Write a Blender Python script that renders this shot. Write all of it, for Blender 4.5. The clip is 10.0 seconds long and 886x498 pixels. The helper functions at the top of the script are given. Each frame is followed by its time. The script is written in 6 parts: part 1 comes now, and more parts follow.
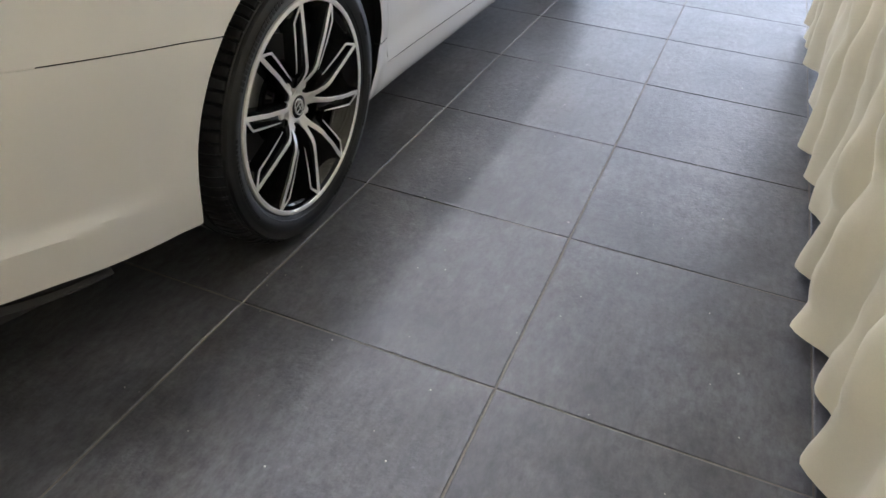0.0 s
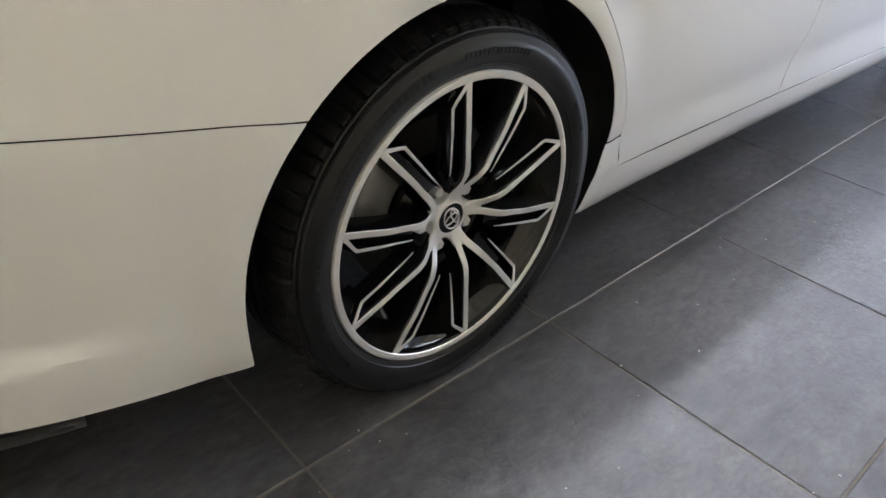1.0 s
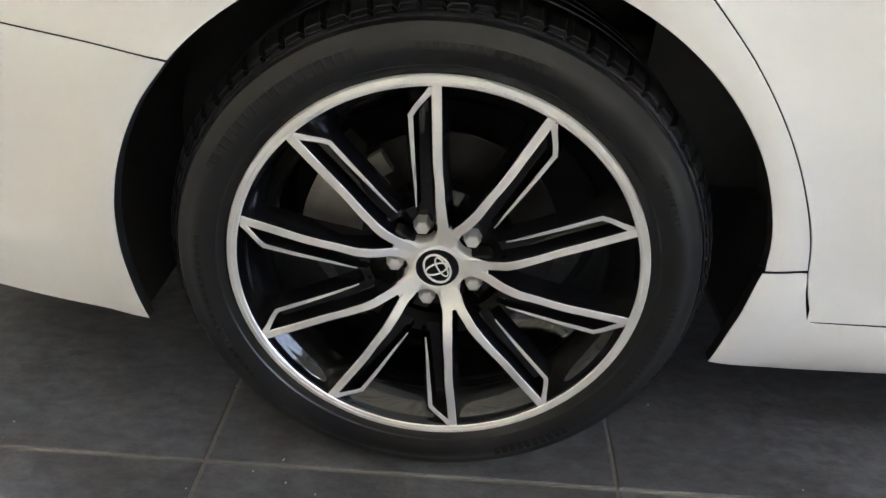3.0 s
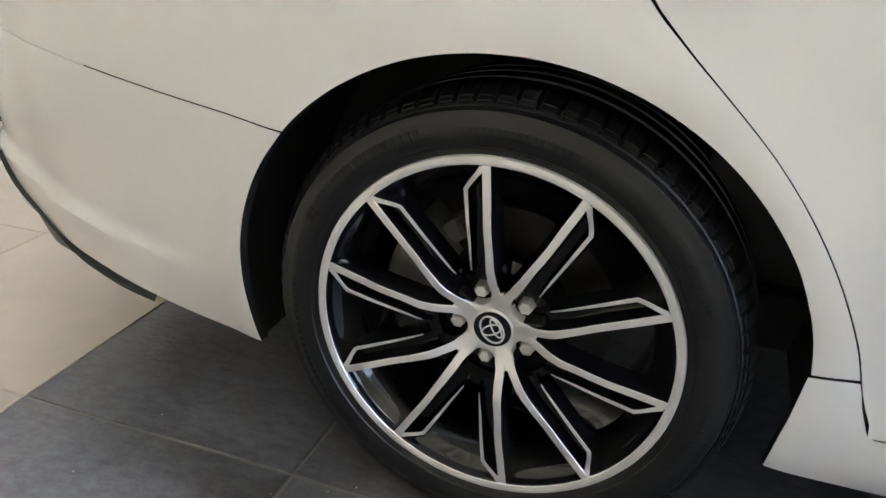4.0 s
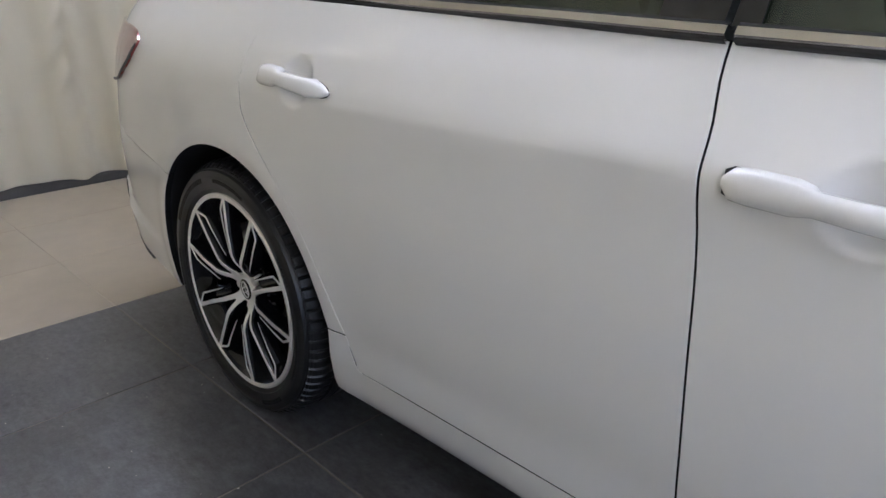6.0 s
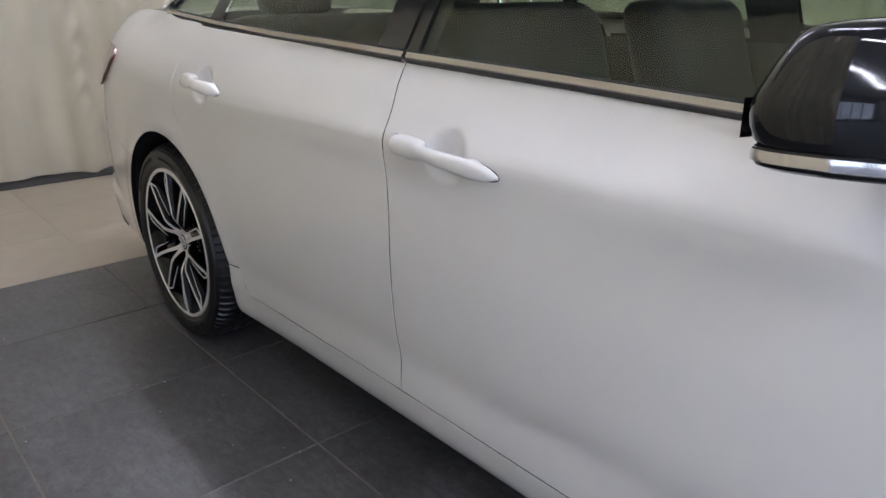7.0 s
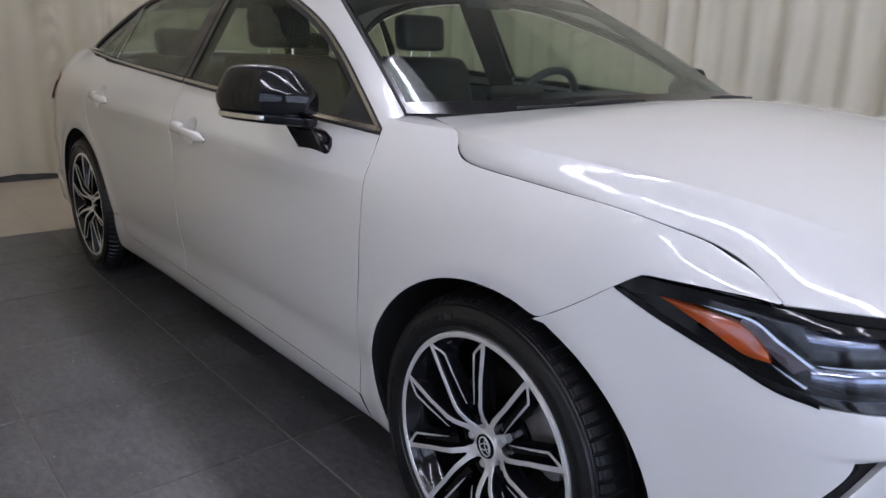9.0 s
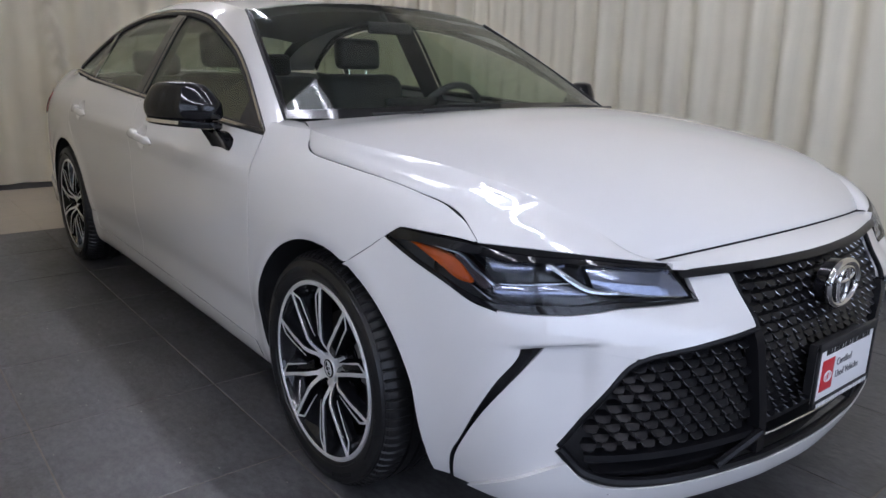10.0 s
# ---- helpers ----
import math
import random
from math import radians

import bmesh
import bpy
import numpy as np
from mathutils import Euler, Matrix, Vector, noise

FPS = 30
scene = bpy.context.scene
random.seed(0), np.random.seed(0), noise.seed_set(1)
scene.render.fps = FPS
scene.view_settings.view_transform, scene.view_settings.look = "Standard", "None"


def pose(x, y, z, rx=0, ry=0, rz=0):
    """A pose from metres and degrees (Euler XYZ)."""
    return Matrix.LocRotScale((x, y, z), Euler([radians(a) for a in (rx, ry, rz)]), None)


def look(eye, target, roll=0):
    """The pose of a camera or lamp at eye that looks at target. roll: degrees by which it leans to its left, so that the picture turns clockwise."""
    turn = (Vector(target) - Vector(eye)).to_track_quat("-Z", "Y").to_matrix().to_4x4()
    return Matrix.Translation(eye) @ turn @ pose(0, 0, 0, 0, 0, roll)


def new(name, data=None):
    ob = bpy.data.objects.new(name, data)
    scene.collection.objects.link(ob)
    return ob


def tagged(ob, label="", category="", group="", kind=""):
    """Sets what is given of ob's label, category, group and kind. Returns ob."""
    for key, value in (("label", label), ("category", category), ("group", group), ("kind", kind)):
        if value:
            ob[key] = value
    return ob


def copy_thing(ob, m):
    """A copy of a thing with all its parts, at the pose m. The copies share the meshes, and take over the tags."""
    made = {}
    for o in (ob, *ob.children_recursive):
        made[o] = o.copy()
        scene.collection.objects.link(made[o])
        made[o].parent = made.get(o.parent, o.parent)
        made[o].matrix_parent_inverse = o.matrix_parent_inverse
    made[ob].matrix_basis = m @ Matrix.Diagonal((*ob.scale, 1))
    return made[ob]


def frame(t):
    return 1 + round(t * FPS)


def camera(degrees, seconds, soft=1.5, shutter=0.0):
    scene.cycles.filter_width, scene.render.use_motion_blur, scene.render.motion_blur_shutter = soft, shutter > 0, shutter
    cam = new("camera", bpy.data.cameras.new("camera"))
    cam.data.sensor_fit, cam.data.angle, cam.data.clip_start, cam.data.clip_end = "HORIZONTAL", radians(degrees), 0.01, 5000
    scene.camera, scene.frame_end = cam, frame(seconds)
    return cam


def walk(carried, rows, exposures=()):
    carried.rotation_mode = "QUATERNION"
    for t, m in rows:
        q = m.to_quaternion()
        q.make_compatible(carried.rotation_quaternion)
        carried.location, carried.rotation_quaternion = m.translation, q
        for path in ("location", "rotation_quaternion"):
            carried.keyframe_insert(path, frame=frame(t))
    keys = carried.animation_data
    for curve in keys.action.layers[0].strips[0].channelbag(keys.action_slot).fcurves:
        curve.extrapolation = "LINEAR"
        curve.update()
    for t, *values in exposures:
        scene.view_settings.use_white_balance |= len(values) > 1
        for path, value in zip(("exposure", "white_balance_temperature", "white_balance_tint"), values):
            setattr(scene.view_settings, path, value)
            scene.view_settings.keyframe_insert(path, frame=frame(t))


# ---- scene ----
cam = camera(63.0, 10.0)
PATH = [
    (0, (-1.335, -1.767, 1.062), (0.2, -1.209, -0.092), 4.4),
    (0.5, (-1.018, -1.689, 0.997), (0.449, -0.868, -0.086), 2.7),
    (1, (-0.717, -1.623, 0.955), (0.444, -0.428, -0.151), 3.6),
    (1.5, (-0.426, -1.515, 0.889), (0.392, -0.204, -0.381), 7.8),
    (2, (-0.206, -1.495, 0.854), (0.169, -0.018, -0.441), 4.1),
    (2.5, (-0.046, -1.576, 0.826), (0.103, 0.041, -0.341), 4.5),
    (4, (0.249, -1.714, 0.86), (-0.401, -0.026, 0.007), 0.1),
    (4.5, (0.507, -1.739, 0.9), (-0.505, -0.203, 0.115), 4.9),
    (5, (0.814, -1.676, 1.006), (-0.447, -0.303, 0.282), 1.2),
    (5.5, (1.21, -1.613, 1.053), (-0.181, -0.361, 0.349), -0.9),
    (6, (1.587, -1.688, 1.072), (0.224, -0.404, 0.369), -1.1),
    (7.5, (2.716, -1.777, 1.132), (1.263, -0.559, 0.496), -0.1),
    (8, (3.085, -1.828, 1.135), (1.641, -0.589, 0.519), 0.7),
    (8.5, (3.465, -1.825, 1.136), (2.019, -0.571, 0.554), 2.1),
    (9, (3.842, -1.865, 1.157), (2.382, -0.611, 0.614), 1.8),
    (9.5, (4.175, -1.85, 1.162), (2.696, -0.607, 0.644), 1.5),
    (10, (4.528, -1.838, 1.179), (3.026, -0.617, 0.677), 1.4),
]
EXPOSURES = [(0, .42, 6150, 19), (1, .62, 6120, 19), (1.5, .98, 6060, 19), (2, 1.24, 5990, 18), (2.5, 1.36, 5910, 18), (4, .90, 5850, 18), (4.5, .82, 5820, 18), (5, .20, 5780, 19), (5.5, -.04, 5720, 21), (6, -.05, 5740, 21), (7.5, -.18, 6000, 23), (8.5, -.54, 6060, 23), (9, -.76, 6060, 23), (10, -.80, 6040, 22)]
walk(cam, [(t, look(eye, target, roll)) for t, eye, target, roll in PATH], exposures=EXPOSURES)

# ---- world, lights, exposure ----
world = bpy.data.worlds.new("world")
scene.world = world
world.use_nodes = True
wn = world.node_tree.nodes
sky = wn.new("ShaderNodeTexSky")
sky.sky_type = "NISHITA"
sky.sun_disc = False
sky.sun_elevation, sky.sun_rotation = radians(35), radians(60)
wn["Background"].inputs[1].default_value = 0.10
world.node_tree.links.new(sky.outputs[0], wn["Background"].inputs[0])

sun = new("sun", bpy.data.lights.new("sun", "SUN"))
sun.data.energy, sun.data.angle, sun.data.color = 2.0, radians(0.6), (1.0, 0.95, 0.88)
sun.matrix_world = look((20, -30, 25), (0, 0, 0))

FRONT, REAR, LEFT, RIGHT, TOP = 8.6, -2.86, 2.35, -2.13, 3.5
HALL, TURN = -6.6, 2.75


def area(name, eye, target, w, h, power, colour):
    lamp = new(name, bpy.data.lights.new(name, "AREA"))
    lamp.data.shape, lamp.data.size, lamp.data.size_y = "RECTANGLE", w, h
    lamp.data.energy, lamp.data.color = power, colour
    lamp.matrix_world = look(eye, target)
    return lamp


# daylight in the opening of the glazed door ahead of the car
area("window_daylight", (FRONT - 0.12, -1.9, 1.55), (0, -1.9, 1.2), 8.0, 2.5, 118, (0.74, 0.86, 1.0))
# and in that of the glazed door at the side of the hall
area("window_daylight", (5.75, HALL + 0.12, 1.55), (5.75, 0, 1.2), 5.0, 2.5, 20, (0.78, 0.88, 1.0))

# ---- materials ----


def material(name):
    m = bpy.data.materials.new(name)
    m.use_nodes = True
    return m, m.node_tree.nodes, m.node_tree.links, m.node_tree.nodes["Principled BSDF"]


def textured(name, colour, rough, metal=0.0, scale=8.0, fine=120.0, spread=0.12, bump=0.0, rough_spread=0.08, coat=0.0, spec=0.5, coat_rough=0.03, sheen=0.0, coat_ior=1.5):
    """A surface with broad and fine variation of colour and gloss, and a fine relief."""
    m, n, l, b = material(name)
    b.inputs["Coat IOR"].default_value = coat_ior
    co = n.new("ShaderNodeTexCoord")
    broad, grain = n.new("ShaderNodeTexNoise"), n.new("ShaderNodeTexNoise")
    broad.inputs["Scale"].default_value, broad.inputs["Detail"].default_value = scale, 6
    grain.inputs["Scale"].default_value, grain.inputs["Detail"].default_value = fine, 3
    for t in (broad, grain):
        l.new(co.outputs["Object"], t.inputs["Vector"])
    mix = n.new("ShaderNodeMath")
    mix.operation = "MULTIPLY_ADD"
    mix.inputs[1].default_value = 0.35
    l.new(grain.outputs["Fac"], mix.inputs[0])
    scale_b = n.new("ShaderNodeMath")
    scale_b.operation = "MULTIPLY"
    scale_b.inputs[1].default_value = 0.65
    l.new(broad.outputs["Fac"], scale_b.inputs[0])
    l.new(scale_b.outputs[0], mix.inputs[2])
    ramp = n.new("ShaderNodeMapRange")
    ramp.inputs["From Min"].default_value, ramp.inputs["From Max"].default_value = 0.3, 0.7
    ramp.inputs["To Min"].default_value, ramp.inputs["To Max"].default_value = 1 - spread, 1 + spread
    l.new(mix.outputs[0], ramp.inputs["Value"])
    tone = n.new("ShaderNodeVectorMath")
    tone.operation = "SCALE"
    tone.inputs[0].default_value = colour
    l.new(ramp.outputs[0], tone.inputs["Scale"])
    l.new(tone.outputs[0], b.inputs["Base Color"])
    rr = n.new("ShaderNodeMapRange")
    rr.inputs["From Min"].default_value, rr.inputs["From Max"].default_value = 0.3, 0.7
    rr.inputs["To Min"].default_value, rr.inputs["To Max"].default_value = max(0.02, rough - rough_spread), rough + rough_spread
    l.new(mix.outputs[0], rr.inputs["Value"])
    l.new(rr.outputs[0], b.inputs["Roughness"])
    b.inputs["Metallic"].default_value = metal
    b.inputs["Specular IOR Level"].default_value = spec
    b.inputs["Coat Weight"].default_value = coat
    b.inputs["Coat Roughness"].default_value = coat_rough
    b.inputs["Sheen Weight"].default_value = sheen
    if bump:
        bp = n.new("ShaderNodeBump")
        bp.inputs["Strength"].default_value, bp.inputs["Distance"].default_value = 0.6, bump
        l.new(mix.outputs[0], bp.inputs["Height"])
        l.new(bp.outputs[0], b.inputs["Normal"])
    return m


PAINT = textured("pearl_white_paint", (0.77, 0.76, 0.745), 0.32, 0.0, 1.5, 900, 0.012, 0.0, 0.03, 1.0, 0.12, 0.03, coat_ior=1.8)
BLACK_GLOSS = textured("gloss_black_paint", (0.005, 0.005, 0.006), 0.07, 0.0, 5, 300, 0.1, 0.0, 0.03, 0.0)
SHUT = textured("shut_line_shadow_seal", (0.016, 0.016, 0.016), 0.9, 0.0, 20, 300, 0.2, spec=0.1)
BLACK_PLASTIC = textured("black_plastic", (0.012, 0.012, 0.013), 0.5, 0.0, 20, 500, 0.15, 0.0003)
LINER = textured("wheel_arch_liner", (0.05, 0.05, 0.05), 0.85, 0.0, 12, 200, 0.2, 0.001, spec=0.2)
RUBBER = textured("tyre_rubber", (0.0085, 0.0085, 0.009), 0.36, 0.0, 14, 260, 0.18, 0.0005, spec=0.42)
TREAD = textured("tread_rubber", (0.012, 0.012, 0.012), 0.7, 0.0, 20, 300, 0.2, 0.0005, spec=0.3)
MACHINED = textured("machined_alloy", (0.86, 0.85, 0.84), 0.33, 0.55, 20, 700, 0.02, 0.0, 0.02)
CHROME = textured("satin_chrome", (0.72, 0.70, 0.68), 0.14, 1.0, 20, 400, 0.04, 0.0, 0.03)
TRIM = textured("dull_bright_trim", (0.44, 0.42, 0.40), 0.24, 1.0, 20, 400, 0.05, 0.0, 0.03)
STEEL = textured("brake_steel", (0.055, 0.051, 0.048), 0.4, 0.9, 20, 300, 0.2)
RUST = textured("brake_disc_hat", (0.045, 0.033, 0.028), 0.7, 0.4, 30, 300, 0.3)
CALIPER = textured("cast_aluminium", (0.34, 0.33, 0.31), 0.42, 0.7, 40, 400, 0.15, 0.0004)
CABIN = textured("dark_cabin_trim", (0.016, 0.017, 0.018), 0.62, 0.0, 10, 500, 0.15, 0.0003)
LEATHER = textured("grey_seat_leather", (0.024, 0.025, 0.027), 0.5, 0.0, 10, 400, 0.12, 0.0004)
HEADLINER = textured("headliner_cloth", (0.14, 0.14, 0.135), 0.9, 0.0, 10, 500, 0.08)
CURTAIN = textured("cream_curtain_cloth", (0.68, 0.635, 0.51), 0.85, 0.0, 3, 260, 0.05, 0.0004, spec=0.2, sheen=0.15)
CURTAIN_WARM = textured("warm_cream_curtain_cloth", (0.74, 0.67, 0.49), 0.85, 0.0, 3, 260, 0.05, 0.0004, spec=0.2, sheen=0.15)
BEIGE = textured("beige_floor_tile", (0.42, 0.36, 0.28), 0.30, 0.0, 2.2, 9, 0.11, 0.0, 0.015)
GROUT = textured("grout", (0.19, 0.165, 0.14), 0.9, 0.0, 6, 200, 0.35, 0.0005)
GROUT_DARK = textured("dark_grout", (0.10, 0.09, 0.08), 0.9, 0.0, 6, 200, 0.35, 0.0005)
WALL = textured("off_white_wall", (0.68, 0.66, 0.61), 0.8, 0.0, 2, 90, 0.04, 0.0004)
GREY_WALL = textured("grey_wall", (0.20, 0.20, 0.21), 0.8, 0.0, 2, 90, 0.05, 0.0004)
CEIL = textured("ceiling_board", (0.55, 0.55, 0.54), 0.85, 0.0, 3, 150, 0.04)
DARK_BASE = textured("dark_floor_track", (0.035, 0.033, 0.032), 0.7, 0.0, 8, 200, 0.2)
FRAME_METAL = textured("door_frame_metal", (0.25, 0.26, 0.28), 0.4, 0.6, 8, 200, 0.06)
RED_LENS = textured("red_tail_lens", (0.27, 0.06, 0.055), 0.15, 0.0, 8, 200, 0.1, coat=1.0)
AMBER = textured("amber_lens", (0.46, 0.075, 0.008), 0.16, 0.0, 30, 240, 0.2, coat=1.0)
SILVER_TRIM = textured("lamp_reflector", (0.55, 0.57, 0.6), 0.16, 1.0, 20, 200, 0.1)
GRILLE_GLOSS = textured("grille_black", (0.006, 0.006, 0.007), 0.34, 0.0, 30, 300, 0.15, 0.0, 0.05, 0.0, 0.2)
# bright metal that stands in for highlights on the black grille scales
GRILLE_GLINT = textured("grille_glint", (0.50, 0.51, 0.54), 0.16, 1.0, 30, 300, 0.15)
SMOKE = textured("smoky_reflector", (0.10, 0.075, 0.08), 0.22, 0.7, 20, 200, 0.1)
# bluish lamp metal; the window's reflection is partly put into its colour
LAMP_BLUE = textured("lamp_optics_mirrored_blue", (0.27, 0.29, 0.37), 0.14, 0.85, 26, 120, 0.25)
PLATE = textured("plate_white", (0.86, 0.86, 0.86), 0.4, 0.0, 20, 200, 0.02)
RED = textured("plate_red", (0.62, 0.03, 0.04), 0.4, 0.0, 20, 200, 0.03)
GREY_INK = textured("grey_ink", (0.22, 0.22, 0.23), 0.5, 0.0, 20, 200, 0.05)
DUST = textured("pale_grit", (0.55, 0.52, 0.46), 0.9, 0.0, 20, 200, 0.2)


def slate(name):
    """Dark porcelain tile: cloudy slate colour, lighter smears, uneven gloss, low cleft relief; each tile differs a little."""
    m, n, l, b = material(name)
    co, info = n.new("ShaderNodeTexCoord"), n.new("ShaderNodeObjectInfo")
    shift = n.new("ShaderNodeVectorMath")
    shift.operation = "MULTIPLY_ADD"
    l.new(info.outputs["Random"], shift.inputs[0])
    shift.inputs[1].default_value = (37, 53, 11)
    l.new(co.outputs["Object"], shift.inputs[2])
    nz = []
    for sc, det in ((2.6, 5), (9, 8), (70, 4), (22, 3)):
        t = n.new("ShaderNodeTexNoise")
        t.inputs["Scale"].default_value, t.inputs["Detail"].default_value = sc, det
        t.inputs["Roughness"].default_value = 0.62
        l.new(shift.outputs[0], t.inputs["Vector"])
        nz.append(t)
    nz[1].inputs["Distortion"].default_value = 0.8
    ramp = n.new("ShaderNodeValToRGB")
    ramp.color_ramp.elements[0].position, ramp.color_ramp.elements[0].color = 0.33, (0.036, 0.0355, 0.037, 1)
    ramp.color_ramp.elements[1].position, ramp.color_ramp.elements[1].color = 0.68, (0.113, 0.111, 0.116, 1)
    blend = n.new("ShaderNodeMix")
    blend.data_type = "FLOAT"
    blend.inputs["Factor"].default_value = 0.42
    l.new(nz[0].outputs["Fac"], blend.inputs[2])
    l.new(nz[1].outputs["Fac"], blend.inputs[3])
    l.new(blend.outputs[0], ramp.inputs["Fac"])
    smear = n.new("ShaderNodeMapRange")
    smear.inputs["From Min"].default_value, smear.inputs["From Max"].default_value = 0.66, 0.82
    smear.inputs["To Max"].default_value = 0.35
    l.new(nz[3].outputs["Fac"], smear.inputs["Value"])
    pale = n.new("ShaderNodeMix")
    pale.data_type = "RGBA"
    pale.inputs[7].default_value = (0.15, 0.145, 0.137, 1)
    l.new(smear.outputs[0], pale.inputs["Factor"])
    l.new(ramp.outputs["Color"], pale.inputs[6])
    speck = n.new("ShaderNodeTexNoise")
    speck.inputs["Scale"].default_value, speck.inputs["Detail"].default_value = 45, 9
    speck.inputs["Roughness"].default_value = 0.75
    grain_way = n.new("ShaderNodeVectorMath")  # the cleft runs along x
    grain_way.operation = "MULTIPLY"
    grain_way.inputs[1].default_value = (0.55, 1.1, 1)
    l.new(shift.outputs[0], grain_way.inputs[0])
    l.new(grain_way.outputs[0], speck.inputs["Vector"])
    gain = n.new("ShaderNodeMapRange")
    gain.inputs["From Min"].default_value, gain.inputs["From Max"].default_value = 0.32, 0.68
    gain.inputs["To Min"].default_value, gain.inputs["To Max"].default_value = 0.52, 1.48
    l.new(speck.outputs["Fac"], gain.inputs["Value"])
    fleck = n.new("ShaderNodeVectorMath")
    fleck.operation = "SCALE"
    l.new(pale.outputs[2], fleck.inputs[0])
    l.new(gain.outputs[0], fleck.inputs["Scale"])
    l.new(fleck.outputs[0], b.inputs["Base Color"])
    b.inputs["Specular IOR Level"].default_value = 0.68
    rr = n.new("ShaderNodeMapRange")
    rr.inputs["From Min"].default_value, rr.inputs["From Max"].default_value = 0.3, 0.7
    rr.inputs["To Min"].default_value, rr.inputs["To Max"].default_value = 0.36, 0.52
    l.new(nz[1].outputs["Fac"], rr.inputs["Value"])
    l.new(rr.outputs[0], b.inputs["Roughness"])
    add = n.new("ShaderNodeMath")
    l.new(nz[1].outputs["Fac"], add.inputs[0])
    l.new(nz[2].outputs["Fac"], add.inputs[1])
    bp = n.new("ShaderNodeBump")
    bp.inputs["Strength"].default_value, bp.inputs["Distance"].default_value = 0.50, 0.0026
    l.new(add.outputs[0], bp.inputs["Height"])
    l.new(bp.outputs[0], b.inputs["Normal"])
    return m


SLATE = slate("slate_tile")


def glass(name, tint, gloss=0.60, least=0.025):
    m, n, l, b = material(name)
    n.remove(b)
    tr, gl, lw, mx = n.new("ShaderNodeBsdfTransparent"), n.new("ShaderNodeBsdfGlossy"), n.new("ShaderNodeLayerWeight"), n.new("ShaderNodeMixShader")
    tr.inputs[0].default_value = (*tint, 1)
    gl.inputs["Roughness"].default_value = 0.01
    lw.inputs[0].default_value = 0.5
    power, gain = n.new("ShaderNodeMath"), n.new("ShaderNodeMath")
    power.operation, gain.operation = "POWER", "MULTIPLY_ADD"
    power.inputs[1].default_value = 4.0
    gain.inputs[1].default_value, gain.inputs[2].default_value = gloss, least
    l.new(lw.outputs["Facing"], power.inputs[0])
    l.new(power.outputs[0], gain.inputs[0])
    l.new(gain.outputs[0], mx.inputs[0])
    l.new(tr.outputs[0], mx.inputs[1])
    l.new(gl.outputs[0], mx.inputs[2])
    l.new(mx.outputs[0], n["Material Output"].inputs[0])
    return m


WINDSHIELD = glass("windshield_glass", (0.90, 0.95, 0.91))
SIDE_GLASS = glass("tinted_side_glass", (0.74, 0.79, 0.71), 0.50, 0.042)
REAR_GLASS = glass("dark_rear_glass", (0.72, 0.77, 0.71))
LENS = glass("clear_lamp_lens", (0.93, 0.95, 0.97))
CLEAR = glass("door_pane_glass", (0.95, 0.97, 0.98))


def glow(name, colour, strength):
    m, n, l, b = material(name)
    b.inputs["Emission Color"].default_value = (*colour, 1)
    b.inputs["Emission Strength"].default_value = strength
    return m


TUBE = glow("fluorescent_tube", (0.93, 0.97, 1.0), 103.0)
PANEL_TUBE = glow("panel_tube", (0.93, 0.97, 1.0), 66.0)
DIFFUSER = glow("panel_diffuser", (0.93, 0.97, 1.0), 3.5)
DAY = glow("daylight_backdrop", (0.74, 0.86, 1.0), 2.0)

# ---- mesh helpers ----


